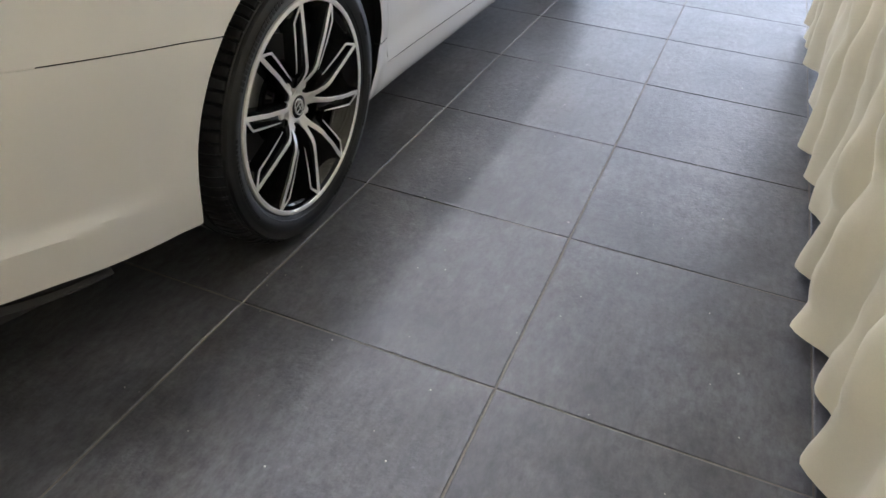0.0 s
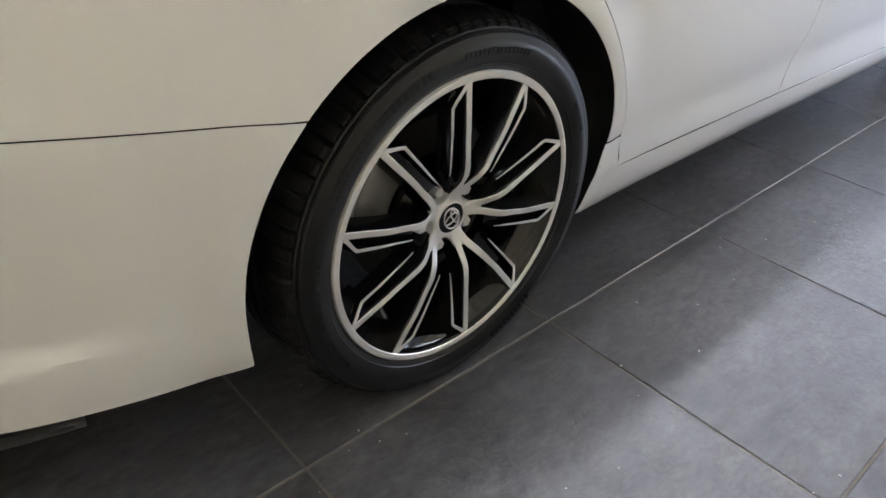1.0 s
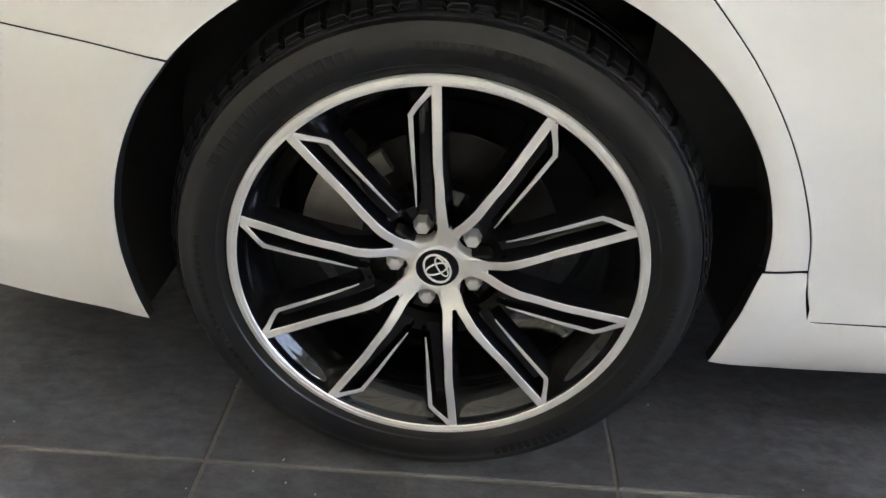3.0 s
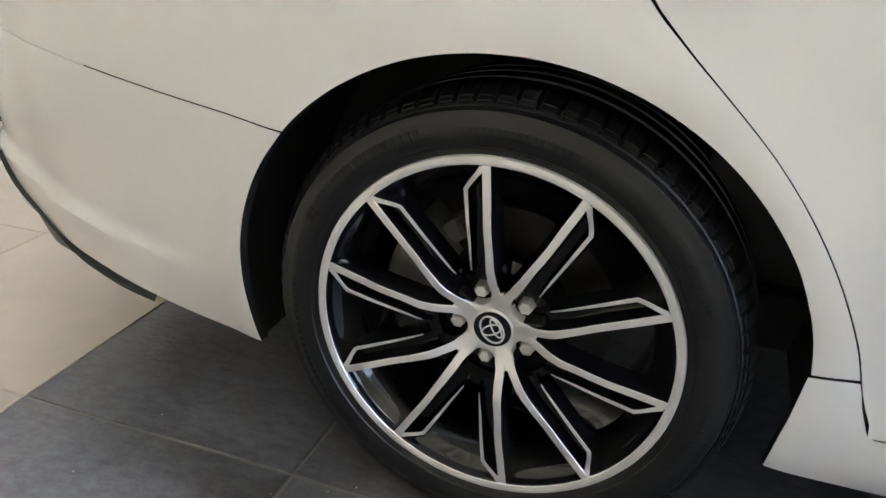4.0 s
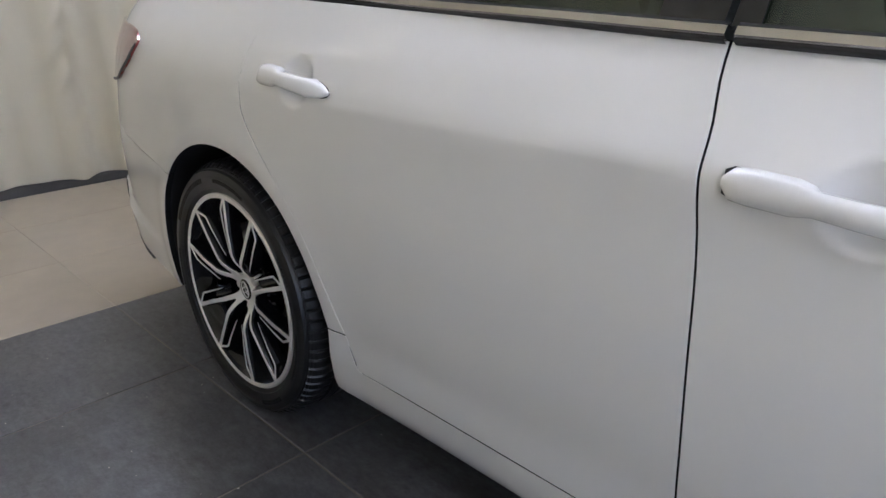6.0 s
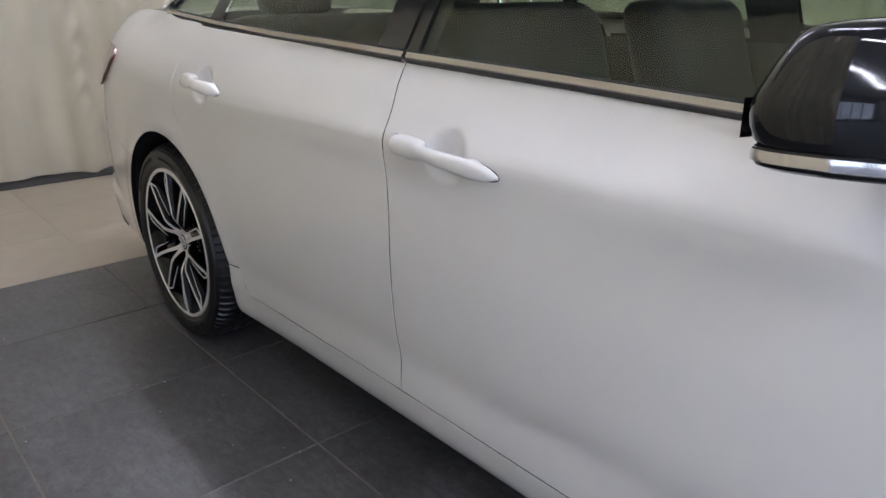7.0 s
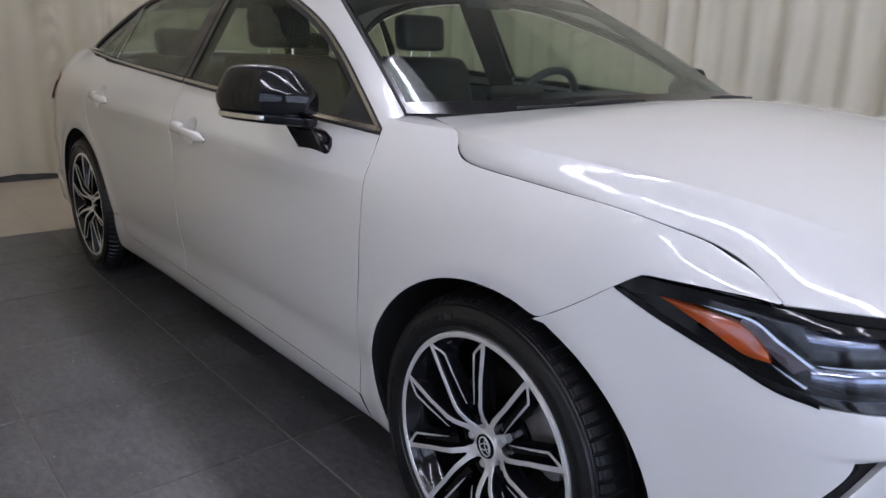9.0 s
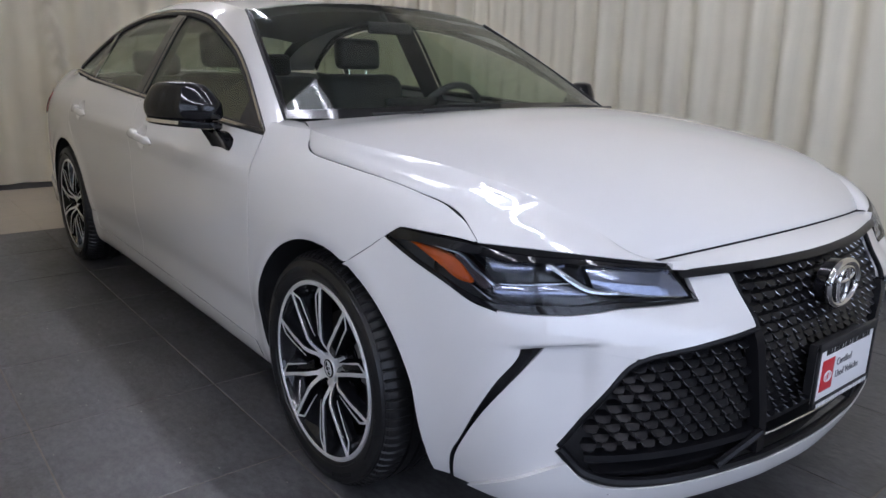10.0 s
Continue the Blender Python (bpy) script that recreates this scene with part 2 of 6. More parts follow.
class Mesh:
    """Collects vertices and faces with material slots."""

    def __init__(self):
        self.v, self.f, self.m = [], [], []

    def add(self, verts, faces, mat=0):
        k = len(self.v)
        self.v += [tuple(p) for p in verts]
        self.f += [tuple(i + k for i in f) for f in faces]
        self.m += [mat] * len(faces)
        return k

    def grid(self, pts, mat=0, wrap_u=False, wrap_v=False):
        nu, nv = len(pts), len(pts[0])
        faces = []
        for i in range(nu if wrap_u else nu - 1):
            for j in range(nv if wrap_v else nv - 1):
                a, b = i, (i + 1) % nu
                c, d = j, (j + 1) % nv
                faces.append((a * nv + c, b * nv + c, b * nv + d, a * nv + d))
        self.add([p for row in pts for p in row], faces, mat)

    def box(self, lo, hi, mat=0, bevel=0.0):
        bm = bmesh.new()
        bmesh.ops.create_cube(bm, size=1)
        for v in bm.verts:
            v.co = Vector([(lo[k] + hi[k]) / 2 + v.co[k] * (hi[k] - lo[k]) for k in range(3)])
        if bevel:
            bmesh.ops.bevel(bm, geom=bm.edges[:], offset=bevel, segments=2, affect="EDGES", profile=0.6)
        self.take(bm, mat)

    def take(self, bm, mat=0):
        bm.verts.index_update()
        self.add([v.co for v in bm.verts], [[v.index for v in f.verts] for f in bm.faces], mat)
        bm.free()

    def tube(self, path, radius, n=8, mat=0, closed=False):
        path = [Vector(p) for p in path]
        rings = []
        for i, p in enumerate(path):
            a = path[i - 1] if (i or closed) else p
            b = path[(i + 1) % len(path)] if (i + 1 < len(path) or closed) else p
            t = (b - a).normalized()
            side = t.cross(Vector((0, 0, 1)) if abs(t.z) < 0.95 else Vector((0, 1, 0))).normalized()
            up = side.cross(t)
            r = radius[i] if isinstance(radius, (list, tuple)) else radius
            rings.append([p + r * (math.cos(k * 2 * math.pi / n) * side + math.sin(k * 2 * math.pi / n) * up) for k in range(n)])
        self.grid(rings, mat, wrap_u=closed, wrap_v=True)
        if not closed:
            for ring in (rings[0], rings[-1]):
                self.add(ring, [tuple(range(n))], mat)

    def put(self, name, mats, parent=None, label="", smooth=40, matrix=None):
        data = bpy.data.meshes.new(name)
        data.from_pydata(self.v, [], self.f)
        for m in mats if isinstance(mats, (list, tuple)) else [mats]:
            data.materials.append(m)
        data.polygons.foreach_set("material_index", self.m)
        bm = bmesh.new()
        bm.from_mesh(data)
        bmesh.ops.remove_doubles(bm, verts=bm.verts, dist=1e-5)
        bmesh.ops.recalc_face_normals(bm, faces=bm.faces)
        bm.to_mesh(data)
        bm.free()
        data.polygons.foreach_set("use_smooth", [smooth > 0] * len(data.polygons))
        if smooth:
            data.set_sharp_from_angle(angle=radians(smooth))
        ob = new(name, data)
        if matrix is not None:
            ob.matrix_world = matrix
        if parent is not None:
            ob.parent = parent
        return tagged(ob, label)


def smoothed(xs, ys):
    """A monotone cubic through knots."""
    xs, ys = np.array(xs, float), np.array(ys, float)
    h, d = np.diff(xs), np.diff(ys) / np.diff(xs)
    m = np.zeros(len(xs))
    for i in range(1, len(xs) - 1):
        if d[i - 1] * d[i] > 0:
            w1, w2 = 2 * h[i] + h[i - 1], h[i] + 2 * h[i - 1]
            m[i] = (w1 + w2) / (w1 / d[i - 1] + w2 / d[i])
    m[0], m[-1] = d[0], d[-1]

    def at(x):
        x = np.clip(x, xs[0], xs[-1])
        i = np.clip(np.searchsorted(xs, x) - 1, 0, len(h) - 1)
        t = (x - xs[i]) / h[i]
        return (2 * t**3 - 3 * t**2 + 1) * ys[i] + (t**3 - 2 * t**2 + t) * h[i] * m[i] + (3 * t**2 - 2 * t**3) * ys[i + 1] + (t**3 - t**2) * h[i] * m[i + 1]

    return at


def along(points, n):
    """n points on a smooth curve through points (any dimension), evenly by length."""
    p = np.array(points, float)
    t = np.r_[0, np.cumsum(np.linalg.norm(np.diff(p, axis=0), axis=1))]
    f = [smoothed(t, p[:, k]) for k in range(p.shape[1])]
    u = np.linspace(0, t[-1], n)
    return np.stack([g(u) for g in f], 1)


def empty(name, label, category, group="", matrix=None):
    ob = new(name)
    if matrix is not None:
        ob.matrix_world = matrix
    return tagged(ob, label, category, group)


# ---- room ----
def wall(name, lo, hi, mat=WALL):
    mb = Mesh()
    mb.box(lo, hi)
    return tagged(mb.put(name, mat, smooth=0), kind="structure")


wall("wall_rear", (REAR - 0.35, RIGHT - 0.5, -0.2), (REAR - 0.15, LEFT + 0.5, TOP))
wall("wall_left", (REAR - 0.15, LEFT + 0.25, -0.2), (FRONT, LEFT + 0.45, TOP))
wall("wall_right", (REAR - 0.15, RIGHT - 0.45, -0.2), (TURN, RIGHT - 0.25, TOP))
wall("wall_step", (TURN - 0.2, HALL, -0.2), (TURN, RIGHT - 0.45, TOP), GREY_WALL)
for nm, lo, hi in (("wall_hall_low", (TURN - 0.2, -0.2), (FRONT, 0.25)), ("wall_hall_high", (TURN - 0.2, 2.85), (FRONT, TOP)), ("wall_hall_side", (TURN - 0.2, 0.25), (3.2, 2.85)), ("wall_hall_edge", (8.3, 0.25), (FRONT, 2.85))):
    wall(nm, (lo[0], HALL - 0.2, lo[1]), (hi[0], HALL, hi[1]), GREY_WALL)
for nm, lo, hi in (("wall_front_low", (HALL - 0.2, -0.2), (LEFT + 0.45, 0.25)), ("wall_front_high", (HALL - 0.2, 2.85), (LEFT + 0.45, TOP)),
                   ("wall_front_side", (HALL - 0.2, 0.25), (-6.05, 2.85)), ("wall_front_edge", (2.15, 0.25), (LEFT + 0.45, 2.85))):
    wall(nm, (FRONT, lo[0], lo[1]), (FRONT + 0.2, hi[0], hi[1]))
wall("ceiling", (REAR - 0.4, HALL - 0.25, TOP), (FRONT + 0.3, LEFT + 0.5, TOP + 0.15), CEIL)
wall("floor", (REAR - 0.4, HALL - 0.25, -0.25), (FRONT + 0.3, LEFT + 0.5, -0.0025), GROUT)
ground = Mesh()
ground.add([(-400, -400, -0.3), (400, -400, -0.3), (400, 400, -0.3), (-400, 400, -0.3)], [(0, 1, 2, 3)])
tagged(ground.put("ground", GROUT_DARK, smooth=0), kind="structure")

def glazed_door(name, width, columns, matrix):
    """A glazed sectional door: metal bars and panes, its middle at the origin, its width along y."""
    door = tagged(new(name), "glazed sectional door with grey metal frames", "window", kind="structure")
    step = width / columns
    mb = Mesh()
    for k in range(columns + 1):
        y = -width / 2 + k * step
        mb.box((0.02, y - 0.035, 0.25), (0.1, y + 0.035, 2.85))
    for k in range(5):
        z = 0.25 + k * 2.6 / 4
        mb.box((0.025, -width / 2, z - 0.03), (0.095, width / 2, z + 0.03))
    mb.put("window_frame", FRAME_METAL, door, smooth=0)
    mb = Mesh()
    mb.box((-0.004, -step / 2 + 0.034, -0.297), (0.004, step / 2 - 0.034, 0.297))
    p = mb.put("pane", CLEAR, door, smooth=0)
    for i in range(columns):
        for j in range(4):
            if i or j:
                p = new("pane", p.data)
                p.parent = door
            p.location = (0.06, -width / 2 + (i + 0.5) * step, 0.25 + (j + 0.5) * 0.65)
            p.visible_shadow = False
    door.matrix_world = matrix


glazed_door("window_1", 8.2, 8, pose(FRONT, -1.95, 0))
glazed_door("window_2", 5.1, 5, pose(5.75, HALL, 0, 0, 0, -90))
mb = Mesh()
mb.add([(FRONT + 6, -20, -0.29), (FRONT + 6, 16, -0.29), (FRONT + 6, 16, 9), (FRONT + 6, -20, 9)], [(0, 1, 2, 3)])
mb.add([(-4, HALL - 6, -0.29), (20, HALL - 6, -0.29), (20, HALL - 6, 9), (-4, HALL - 6, 9)], [(0, 1, 2, 3)])
tagged(mb.put("backdrop", DAY, smooth=0), kind="structure")


def curtain(name, a, b, z0, z1, seed, label, pitch=0.17, depth=0.045, cloth=CURTAIN, wrinkle=None, crumple=0.0):
    """Gathered cloth hung from a to b (plan points), folds wandering on the way down."""
    rnd = random.Random(seed)
    a, b = Vector((*a, 0)), Vector((*b, 0))
    length, way = (b - a).length, (b - a).normalized()
    side = Vector((-way.y, way.x, 0))
    nu, nv = int(length / 0.02), 110 if crumple or wrinkle else 34
    waves = [(rnd.uniform(0.7, 1.35) * 2 * math.pi / pitch, rnd.uniform(0, 6.28), rnd.uniform(0.4, 1)) for _ in range(5)]
    total = sum(w[2] for w in waves)
    rows = []
    for i in range(nu + 1):
        u = length * i / nu
        col = []
        for j in range(nv + 1):
            t = j / nv
            z = z0 + (z1 - z0) * t
            drift = 0.035 * noise.noise(Vector((u * 1.1, z * 0.9, seed)))
            f = sum(w * math.sin(k * (u + drift) + ph) for k, ph, w in waves) / total
            f = math.copysign(abs(f) ** 0.8, f)
            amp = depth * (1.15 - 0.45 * t) * (1 + 0.5 * noise.noise(Vector((u * 0.8, 3.1, seed))))
            crease = 0.008 * noise.noise(Vector((u * 9, z * 5, seed + 2)))
            if crumple:
                pull = noise.noise(Vector((u * 3.2 + .8 * z, z * 2.6, seed + 5)))
                crease += crumple * (abs(pull) ** .6 - .4) + crumple * .5 * noise.noise(Vector((u * 14, z * 9 + u * 6, seed + 9)))
            if wrinkle is not None:
                d = u - wrinkle
                lean = 0.05 * noise.noise(Vector((z * 2.2, 1.7, seed)))
                crease += 0.017 * math.exp(-((d - lean) / 0.10) ** 2) * math.sin(2 * math.pi * (z + 1.1 * abs(d - lean) + 0.05 * noise.noise(Vector((z * 4, d * 6, seed)))) / 0.17) * min(1, max(0, (z - 0.25) / 0.3))
            hem = 0.03 * noise.noise(Vector((u * 1.3, 7.7, seed))) * (1 - t) ** 2
            p = a + way * (u + drift * 0.4) + side * (amp * f + crease)
            col.append((p.x, p.y, z + hem))
        rows.append(col)
    mb = Mesh()
    mb.grid(rows)
    return tagged(mb.put(name, cloth, smooth=80), label, "curtain", "curtains round the bay")


curtain("curtain", (REAR + 0.07, RIGHT), (REAR + 0.07, LEFT), 0.035, TOP - 0.05, 3, "cream cloth curtain hanging in loose folds behind the car", 0.30, 0.070, CURTAIN, -0.37 - RIGHT)
curtain("curtain", (REAR, LEFT), (FRONT - 2.6, LEFT), 0.05, TOP - 0.05, 8, "cream cloth curtain hanging in loose folds along the far side", 0.26, 0.075)
curtain("curtain", (REAR, RIGHT - 0.01), (2.6, RIGHT - 0.01), 0.04, TOP - 0.05, 5, "cream cloth curtain bunched in deep folds beside the aisle", 0.27, 0.06, CURTAIN_WARM, crumple=.034)
mb = Mesh()
rows = []
for i in range(221):  # a rumpled dark strip that the hem rests on
    y = RIGHT - 0.2 + (LEFT - RIGHT + 0.4) * i / 220
    h = 0.031 + 0.010 * noise.noise(Vector((y * 3.1, 0, 4))) + 0.006 * noise.noise(Vector((y * 11, 2, 4)))
    d = 0.020 * noise.noise(Vector((y * 2.3, 5, 1))) + 0.008 * noise.noise(Vector((y * 13, 7, 1)))
    rows.append([(REAR + x + d * k, y, z) for x, z, k in ((0.145, -0.002, .4), (0.141, 0.010, .6), (0.125, h * .6, 1), (0.112, h, 1), (0.090, h + .004, .7), (-0.14, h * .6, 0), (-0.14, -0.002, 0))])
mb.grid(rows)
tagged(mb.put("baseboard", DARK_BASE), kind="structure")

# ceiling lights
light = empty("ceiling_light", "long white fluorescent batten on the ceiling", "light", "ceiling lights")
mb = Mesh()
mb.box((-0.75, -0.075, 0.03), (0.75, 0.075, 0.075), 0, 0.008)
mb.put("body", CEIL, light)
mb = Mesh()
mb.tube([(-0.72, -0.04, 0.012), (0.72, -0.04, 0.012)], 0.009, 12)
mb.put("lamp_tube", TUBE, light, "glowing white tube")
mb = Mesh()
mb.tube([(-0.72, 0.04, 0.012), (0.72, 0.04, 0.012)], 0.009, 12)
mb.put("lamp_tube", TUBE, light, "glowing white tube")
LIGHTS = [(x, -.06) for x in (-2.1, -.55, 3.0, 4.55, 6.1)] + [(x, y) for y in (-2.5, -4.6) for x in (3.7, 5.25, 6.8)]
light.location = (*LIGHTS[0], TOP - 0.076)
for x, y in LIGHTS[1:]:
    copy_thing(light, pose(x, y, TOP - 0.076))

# flat diffuser panel over the cabin, in the middle row
panel = empty("ceiling_panel", "flat white diffuser panel glowing on the ceiling", "light")
mb = Mesh()
mb.box((-0.54, -0.34, 0.02), (0.54, 0.34, 0.06), 0, 0.006)
mb.put("frame", CEIL, panel)
mb = Mesh()
mb.box((-0.50, -0.30, 0.008), (0.50, 0.30, 0.021), 0, 0.003)
mb.put("diffuser", DIFFUSER, panel, "glowing white diffuser")
for y in (-.17, .17):
    mb = Mesh()
    mb.tube([(-.47, y, -.006), (.47, y, -.006)], .014, 12)
    mb.put("lamp_tube", PANEL_TUBE, panel, "glowing white tube")
panel.location = (1.80, -0.55, TOP - 0.062)

# ---- the car: its skin is one smooth surface by plan length s and height z ----
PLAN = [(-1.165, 0), (-1.155, .25), (-1.128, .52), (-1.108, .62), (-1.062, .726), (-.985, .780), (-.90, .812), (-.76, .866), (-.60, .897), (-.40, .918), (-.2, .926), (0, .928), (.3, .926), (.8, .923), (1.2, .922), (1.8, .922), (2.3, .926), (2.6, .930),
        (2.88, .932), (3.05, .926), (3.2, .912), (3.35, .888), (3.45, .866), (3.54, .828), (3.61, .77), (3.67, .70), (3.72, .615), (3.765, .51), (3.80, .38), (3.825, .2), (3.83, 0)]
_pl = along(PLAN, 1600)
_len = np.r_[0, np.cumsum(np.linalg.norm(np.diff(_pl, axis=0), axis=1))]
_len -= np.interp(0, _pl[:, 0], _len)
TAIL = float(_len[0]) + .001


def sx(x):
    return float(np.interp(x, _pl[:, 0], _len))


def sy(y):
    n = len(_pl) * 2 // 3
    return float(np.interp(-y, -_pl[n:, 1], _len[n:]))


PROFILE = {  # inset from the plan by height, at stations along s
    -1.95: [(.15, .10), (.25, .05), (.40, .01), (.62, 0), (.72, .02), (.85, .05), (.98, .07), (1.05, .12), (1.12, .22)],
    -.95: [(.15, .09), (.25, .04), (.40, .01), (.60, 0), (.72, .012), (.85, .035), (.96, .07), (1.03, .12), (1.12, .22)],
    -.45: [(.15, .07), (.25, .02), (.40, .006), (.60, .0), (.78, .004), (.88, .02), (.96, .06), (1.03, .125), (1.12, .25)],
    .1: [(.15, .07), (.25, .03), (.40, .010), (.60, .002), (.78, 0), (.86, .006), (.93, .032), (.98, .062), (1.03, .092), (1.12, .15)],
    .7: [(.15, .12), (.18, .070), (.22, .048), (.285, .034), (.30, .030), (.35, .030), (.42, .016), (.50, .006), (.60, .003), (.70, .005), (.78, .0062), (.835, .0025), (.850, .0025), (.865, .0065), (.90, .022), (.95, .047), (1.0, .080), (1.04, .105), (1.12, .16)],
    2.1: [(.15, .12), (.18, .070), (.22, .048), (.28, .034), (.32, .032), (.37, .030), (.44, .014), (.52, .004), (.62, .002), (.70, .005), (.77, .0062), (.822, .0025), (.838, .003), (.852, .008), (.88, .026), (.92, .052), (.96, .076), (1.03, .13), (1.12, .2)],
    2.6: [(.15, .11), (.18, .068), (.22, .044), (.28, .030), (.36, .020), (.44, .006), (.52, 0), (.70, 0), (.78, .006), (.84, .019), (.89, .041), (.93, .067), (.975, .108), (1.03, .19), (1.12, .38)],
    2.97: [(.15, .09), (.25, .03), (.40, .010), (.60, 0), (.72, 0), (.78, .006), (.83, .020), (.87, .039), (.90, .058), (.925, .078), (.96, .115), (1.12, .4)],
    sx(3.2): [(.15, .09), (.25, .04), (.40, .012), (.60, 0), (.70, .003), (.76, .009), (.80, .018), (.84, .034), (.875, .056), (.90, .080), (.96, .16), (1.12, .5)],
    sx(3.42): [(.15, .10), (.25, .05), (.36, .018), (.50, .002), (.60, .001), (.66, .006), (.72, .014), (.78, .024), (.805, .034), (.83, .06), (.86, .12), (.96, .35), (1.12, .6)],
    sy(.62): [(.15, .10), (.22, .05), (.30, .02), (.42, .004), (.58, 0), (.64, .008), (.70, .034), (.765, .072), (.80, .115), (.84, .2), (1.12, .6)],
    sy(.48): [(.15, .10), (.22, .05), (.30, .02), (.42, .004), (.58, 0), (.63, .010), (.694, .052), (.765, .098), (.80, .14), (.84, .22), (1.12, .6)],
    sy(.05): [(.15, .09), (.22, .03), (.30, .008), (.42, 0), (.58, .0), (.66, .022), (.73, .050), (.78, .10), (.80, .14), (.84, .22), (1.12, .6)],
}
_zz = np.linspace(.12, 1.12, 201)
_st = sorted(PROFILE)
_cols = np.array([smoothed(*zip(*PROFILE[s]))(_zz) for s in _st])
_ss = np.linspace(_st[0], _st[-1], 500)
_s1, _s2 = sx(3.55), sx(3.655)
_inset = np.stack([smoothed(_st, _cols[:, k])(_ss) for k in range(len(_zz))], 1)


def P(s, z, sg=-1, out=0.0):
    """The point of the car's skin at plan length s and height z; out: metres proud of it."""
    x, y = np.interp(s, _len, _pl[:, 0]), np.interp(s, _len, _pl[:, 1])
    a, b = s - .01, s + .01
    tx, ty = np.interp(b, _len, _pl[:, 0]) - np.interp(a, _len, _pl[:, 0]), np.interp(b, _len, _pl[:, 1]) - np.interp(a, _len, _pl[:, 1])
    if s > _len[-1] - .02:
        tx, ty = 0.0, -1.0
    if s < _len[0] + .02:
        tx, ty = 0.0, 1.0
    n = math.hypot(tx, ty)
    nx, ny = -ty / n, tx / n
    fi = np.clip((s - _ss[0]) / (_ss[1] - _ss[0]), 0, len(_ss) - 1.001)
    fz = np.clip((z - _zz[0]) / (_zz[1] - _zz[0]), 0, len(_zz) - 1.001)
    i, k, u, v = int(fi), int(fz), fi % 1, fz % 1
    d = (_inset[i, k] * (1 - u) + _inset[i + 1, k] * u) * (1 - v) + (_inset[i, k + 1] * (1 - u) + _inset[i + 1, k + 1] * u) * v
    for cx, cz in ((0.007, .342), (2.882, .342)):
        r = math.hypot(x - cx, z - cz)
        d -= .007 * math.exp(-((r - .40) / .045) ** 2)
    if -1.3 < s < -.43:  # a low shelf pressed into the rear bumper
        k = -.48 - s
        shelf = .3513 + .115 * k + .09 * max(k, 0) ** 2
        fall = min(1, max(0, (z - shelf) / .030))
        d -= .017 * (1 - fall) ** 2 * min(1, max(0, (-.43 - s) / .24))
    if s > sx(3.44):  # the bumper's lower face lies behind the crease that ends above the side grille
        line = .607 + .10 * (s - _s1)
        edge = 1 / (1 + math.exp((z - line) / .0026)) / (1 + math.exp((s - _s2) / .010)) / (1 + math.exp((_s1 - s) / .02))
        d += .022 * edge * min(1, max(0, (z - .25) / .3))
    d -= out
    return Vector((float(x - nx * d), sg * float(y - ny * d), float(z)))


def X(x, z):
    return (sx(x), z)


def Y(y, z):
    return (sy(y), z)


def ribbon(pairs, nu, nv):
    """A grid of (s, z) between two curves given by matched pairs of points."""
    p = np.array(pairs, float).reshape(len(pairs), 4)
    step = np.linalg.norm(np.diff(p[:, :2], axis=0), axis=1) + np.linalg.norm(np.diff(p[:, 2:], axis=0), axis=1)
    t = np.r_[0, np.cumsum(step)]
    f = [smoothed(t, p[:, k]) for k in range(4)]
    q = np.stack([g(np.linspace(0, t[-1], nu)) for g in f], 1)
    return [[tuple(r[:2] + (r[2:] - r[:2]) * j / (nv - 1)) for j in range(nv)] for r in q]


def coons(left, right, bottom, top, nu, nv):
    """A grid of (s, z) filled in between four edge curves; left and right run upwards, bottom and top from left to right."""
    L, R, B, T = along(left, nv), along(right, nv), along(bottom, nu), along(top, nu)
    g = np.zeros((nu, nv, 2))
    for i in range(nu):
        u = i / (nu - 1)
        for j in range(nv):
            v = j / (nv - 1)
            g[i, j] = (1 - u) * L[j] + u * R[j] + (1 - v) * B[i] + v * T[i] - ((1 - u) * (1 - v) * L[0] + u * (1 - v) * R[0] + (1 - u) * v * L[-1] + u * v * R[-1])
    return g


def skin(mb, grid, sg, mat=0, gap=.0023, depth=.018, out=0.0):
    """A panel of the skin with rounded, turned-in edges and a gap to its neighbours."""
    g = np.array(grid, float)

    def shrink(a, b):
        w = b - a
        n = np.linalg.norm(w, axis=-1, keepdims=True) + 1e-9
        return a + w / n * np.minimum(gap, n * .4)

    h = g.copy()
    h[0], h[-1] = shrink(g[0], g[1]), shrink(g[-1], g[-2])
    h[:, 0], h[:, -1] = shrink(h[:, 0].copy(), h[:, 1]), shrink(h[:, -1].copy(), h[:, -2])
    nu, nv = h.shape[:2]
    pts = [[P(*h[i, j], sg, out) for j in range(nv)] for i in range(nu)]
    mb.grid(pts, mat)
    loop = [(i, 0) for i in range(nu)] + [(nu - 1, j) for j in range(1, nv)] + [(i, nv - 1) for i in range(nu - 2, -1, -1)] + [(0, j) for j in range(nv - 2, 0, -1)]
    rims = []
    for o, move in ((0, 0), (-.0006, .0005), (-.0012, .0006), (-depth, .0006)):
        ring = []
        for i, j in loop:
            c = h[i, j]
            inner = h[min(max(i, 1), nu - 2), min(max(j, 1), nv - 2)]
            w = c - inner
            w = w / (np.linalg.norm(w) + 1e-9) * move
            ring.append(P(c[0] + w[0], c[1] + w[1], sg, out + o) if (o or move) else pts[i][j])
        rims.append(ring)
    rims = [list(r) for r in zip(*rims)]
    mb.grid([r[:3] for r in rims], mat, wrap_u=True)
    mb.grid([r[2:] for r in rims], mat + 1, wrap_u=True)


def arch(c, rx, rz, deg):
    a = radians(deg)
    return c + rx * math.cos(a), .342 + rz * math.sin(a)


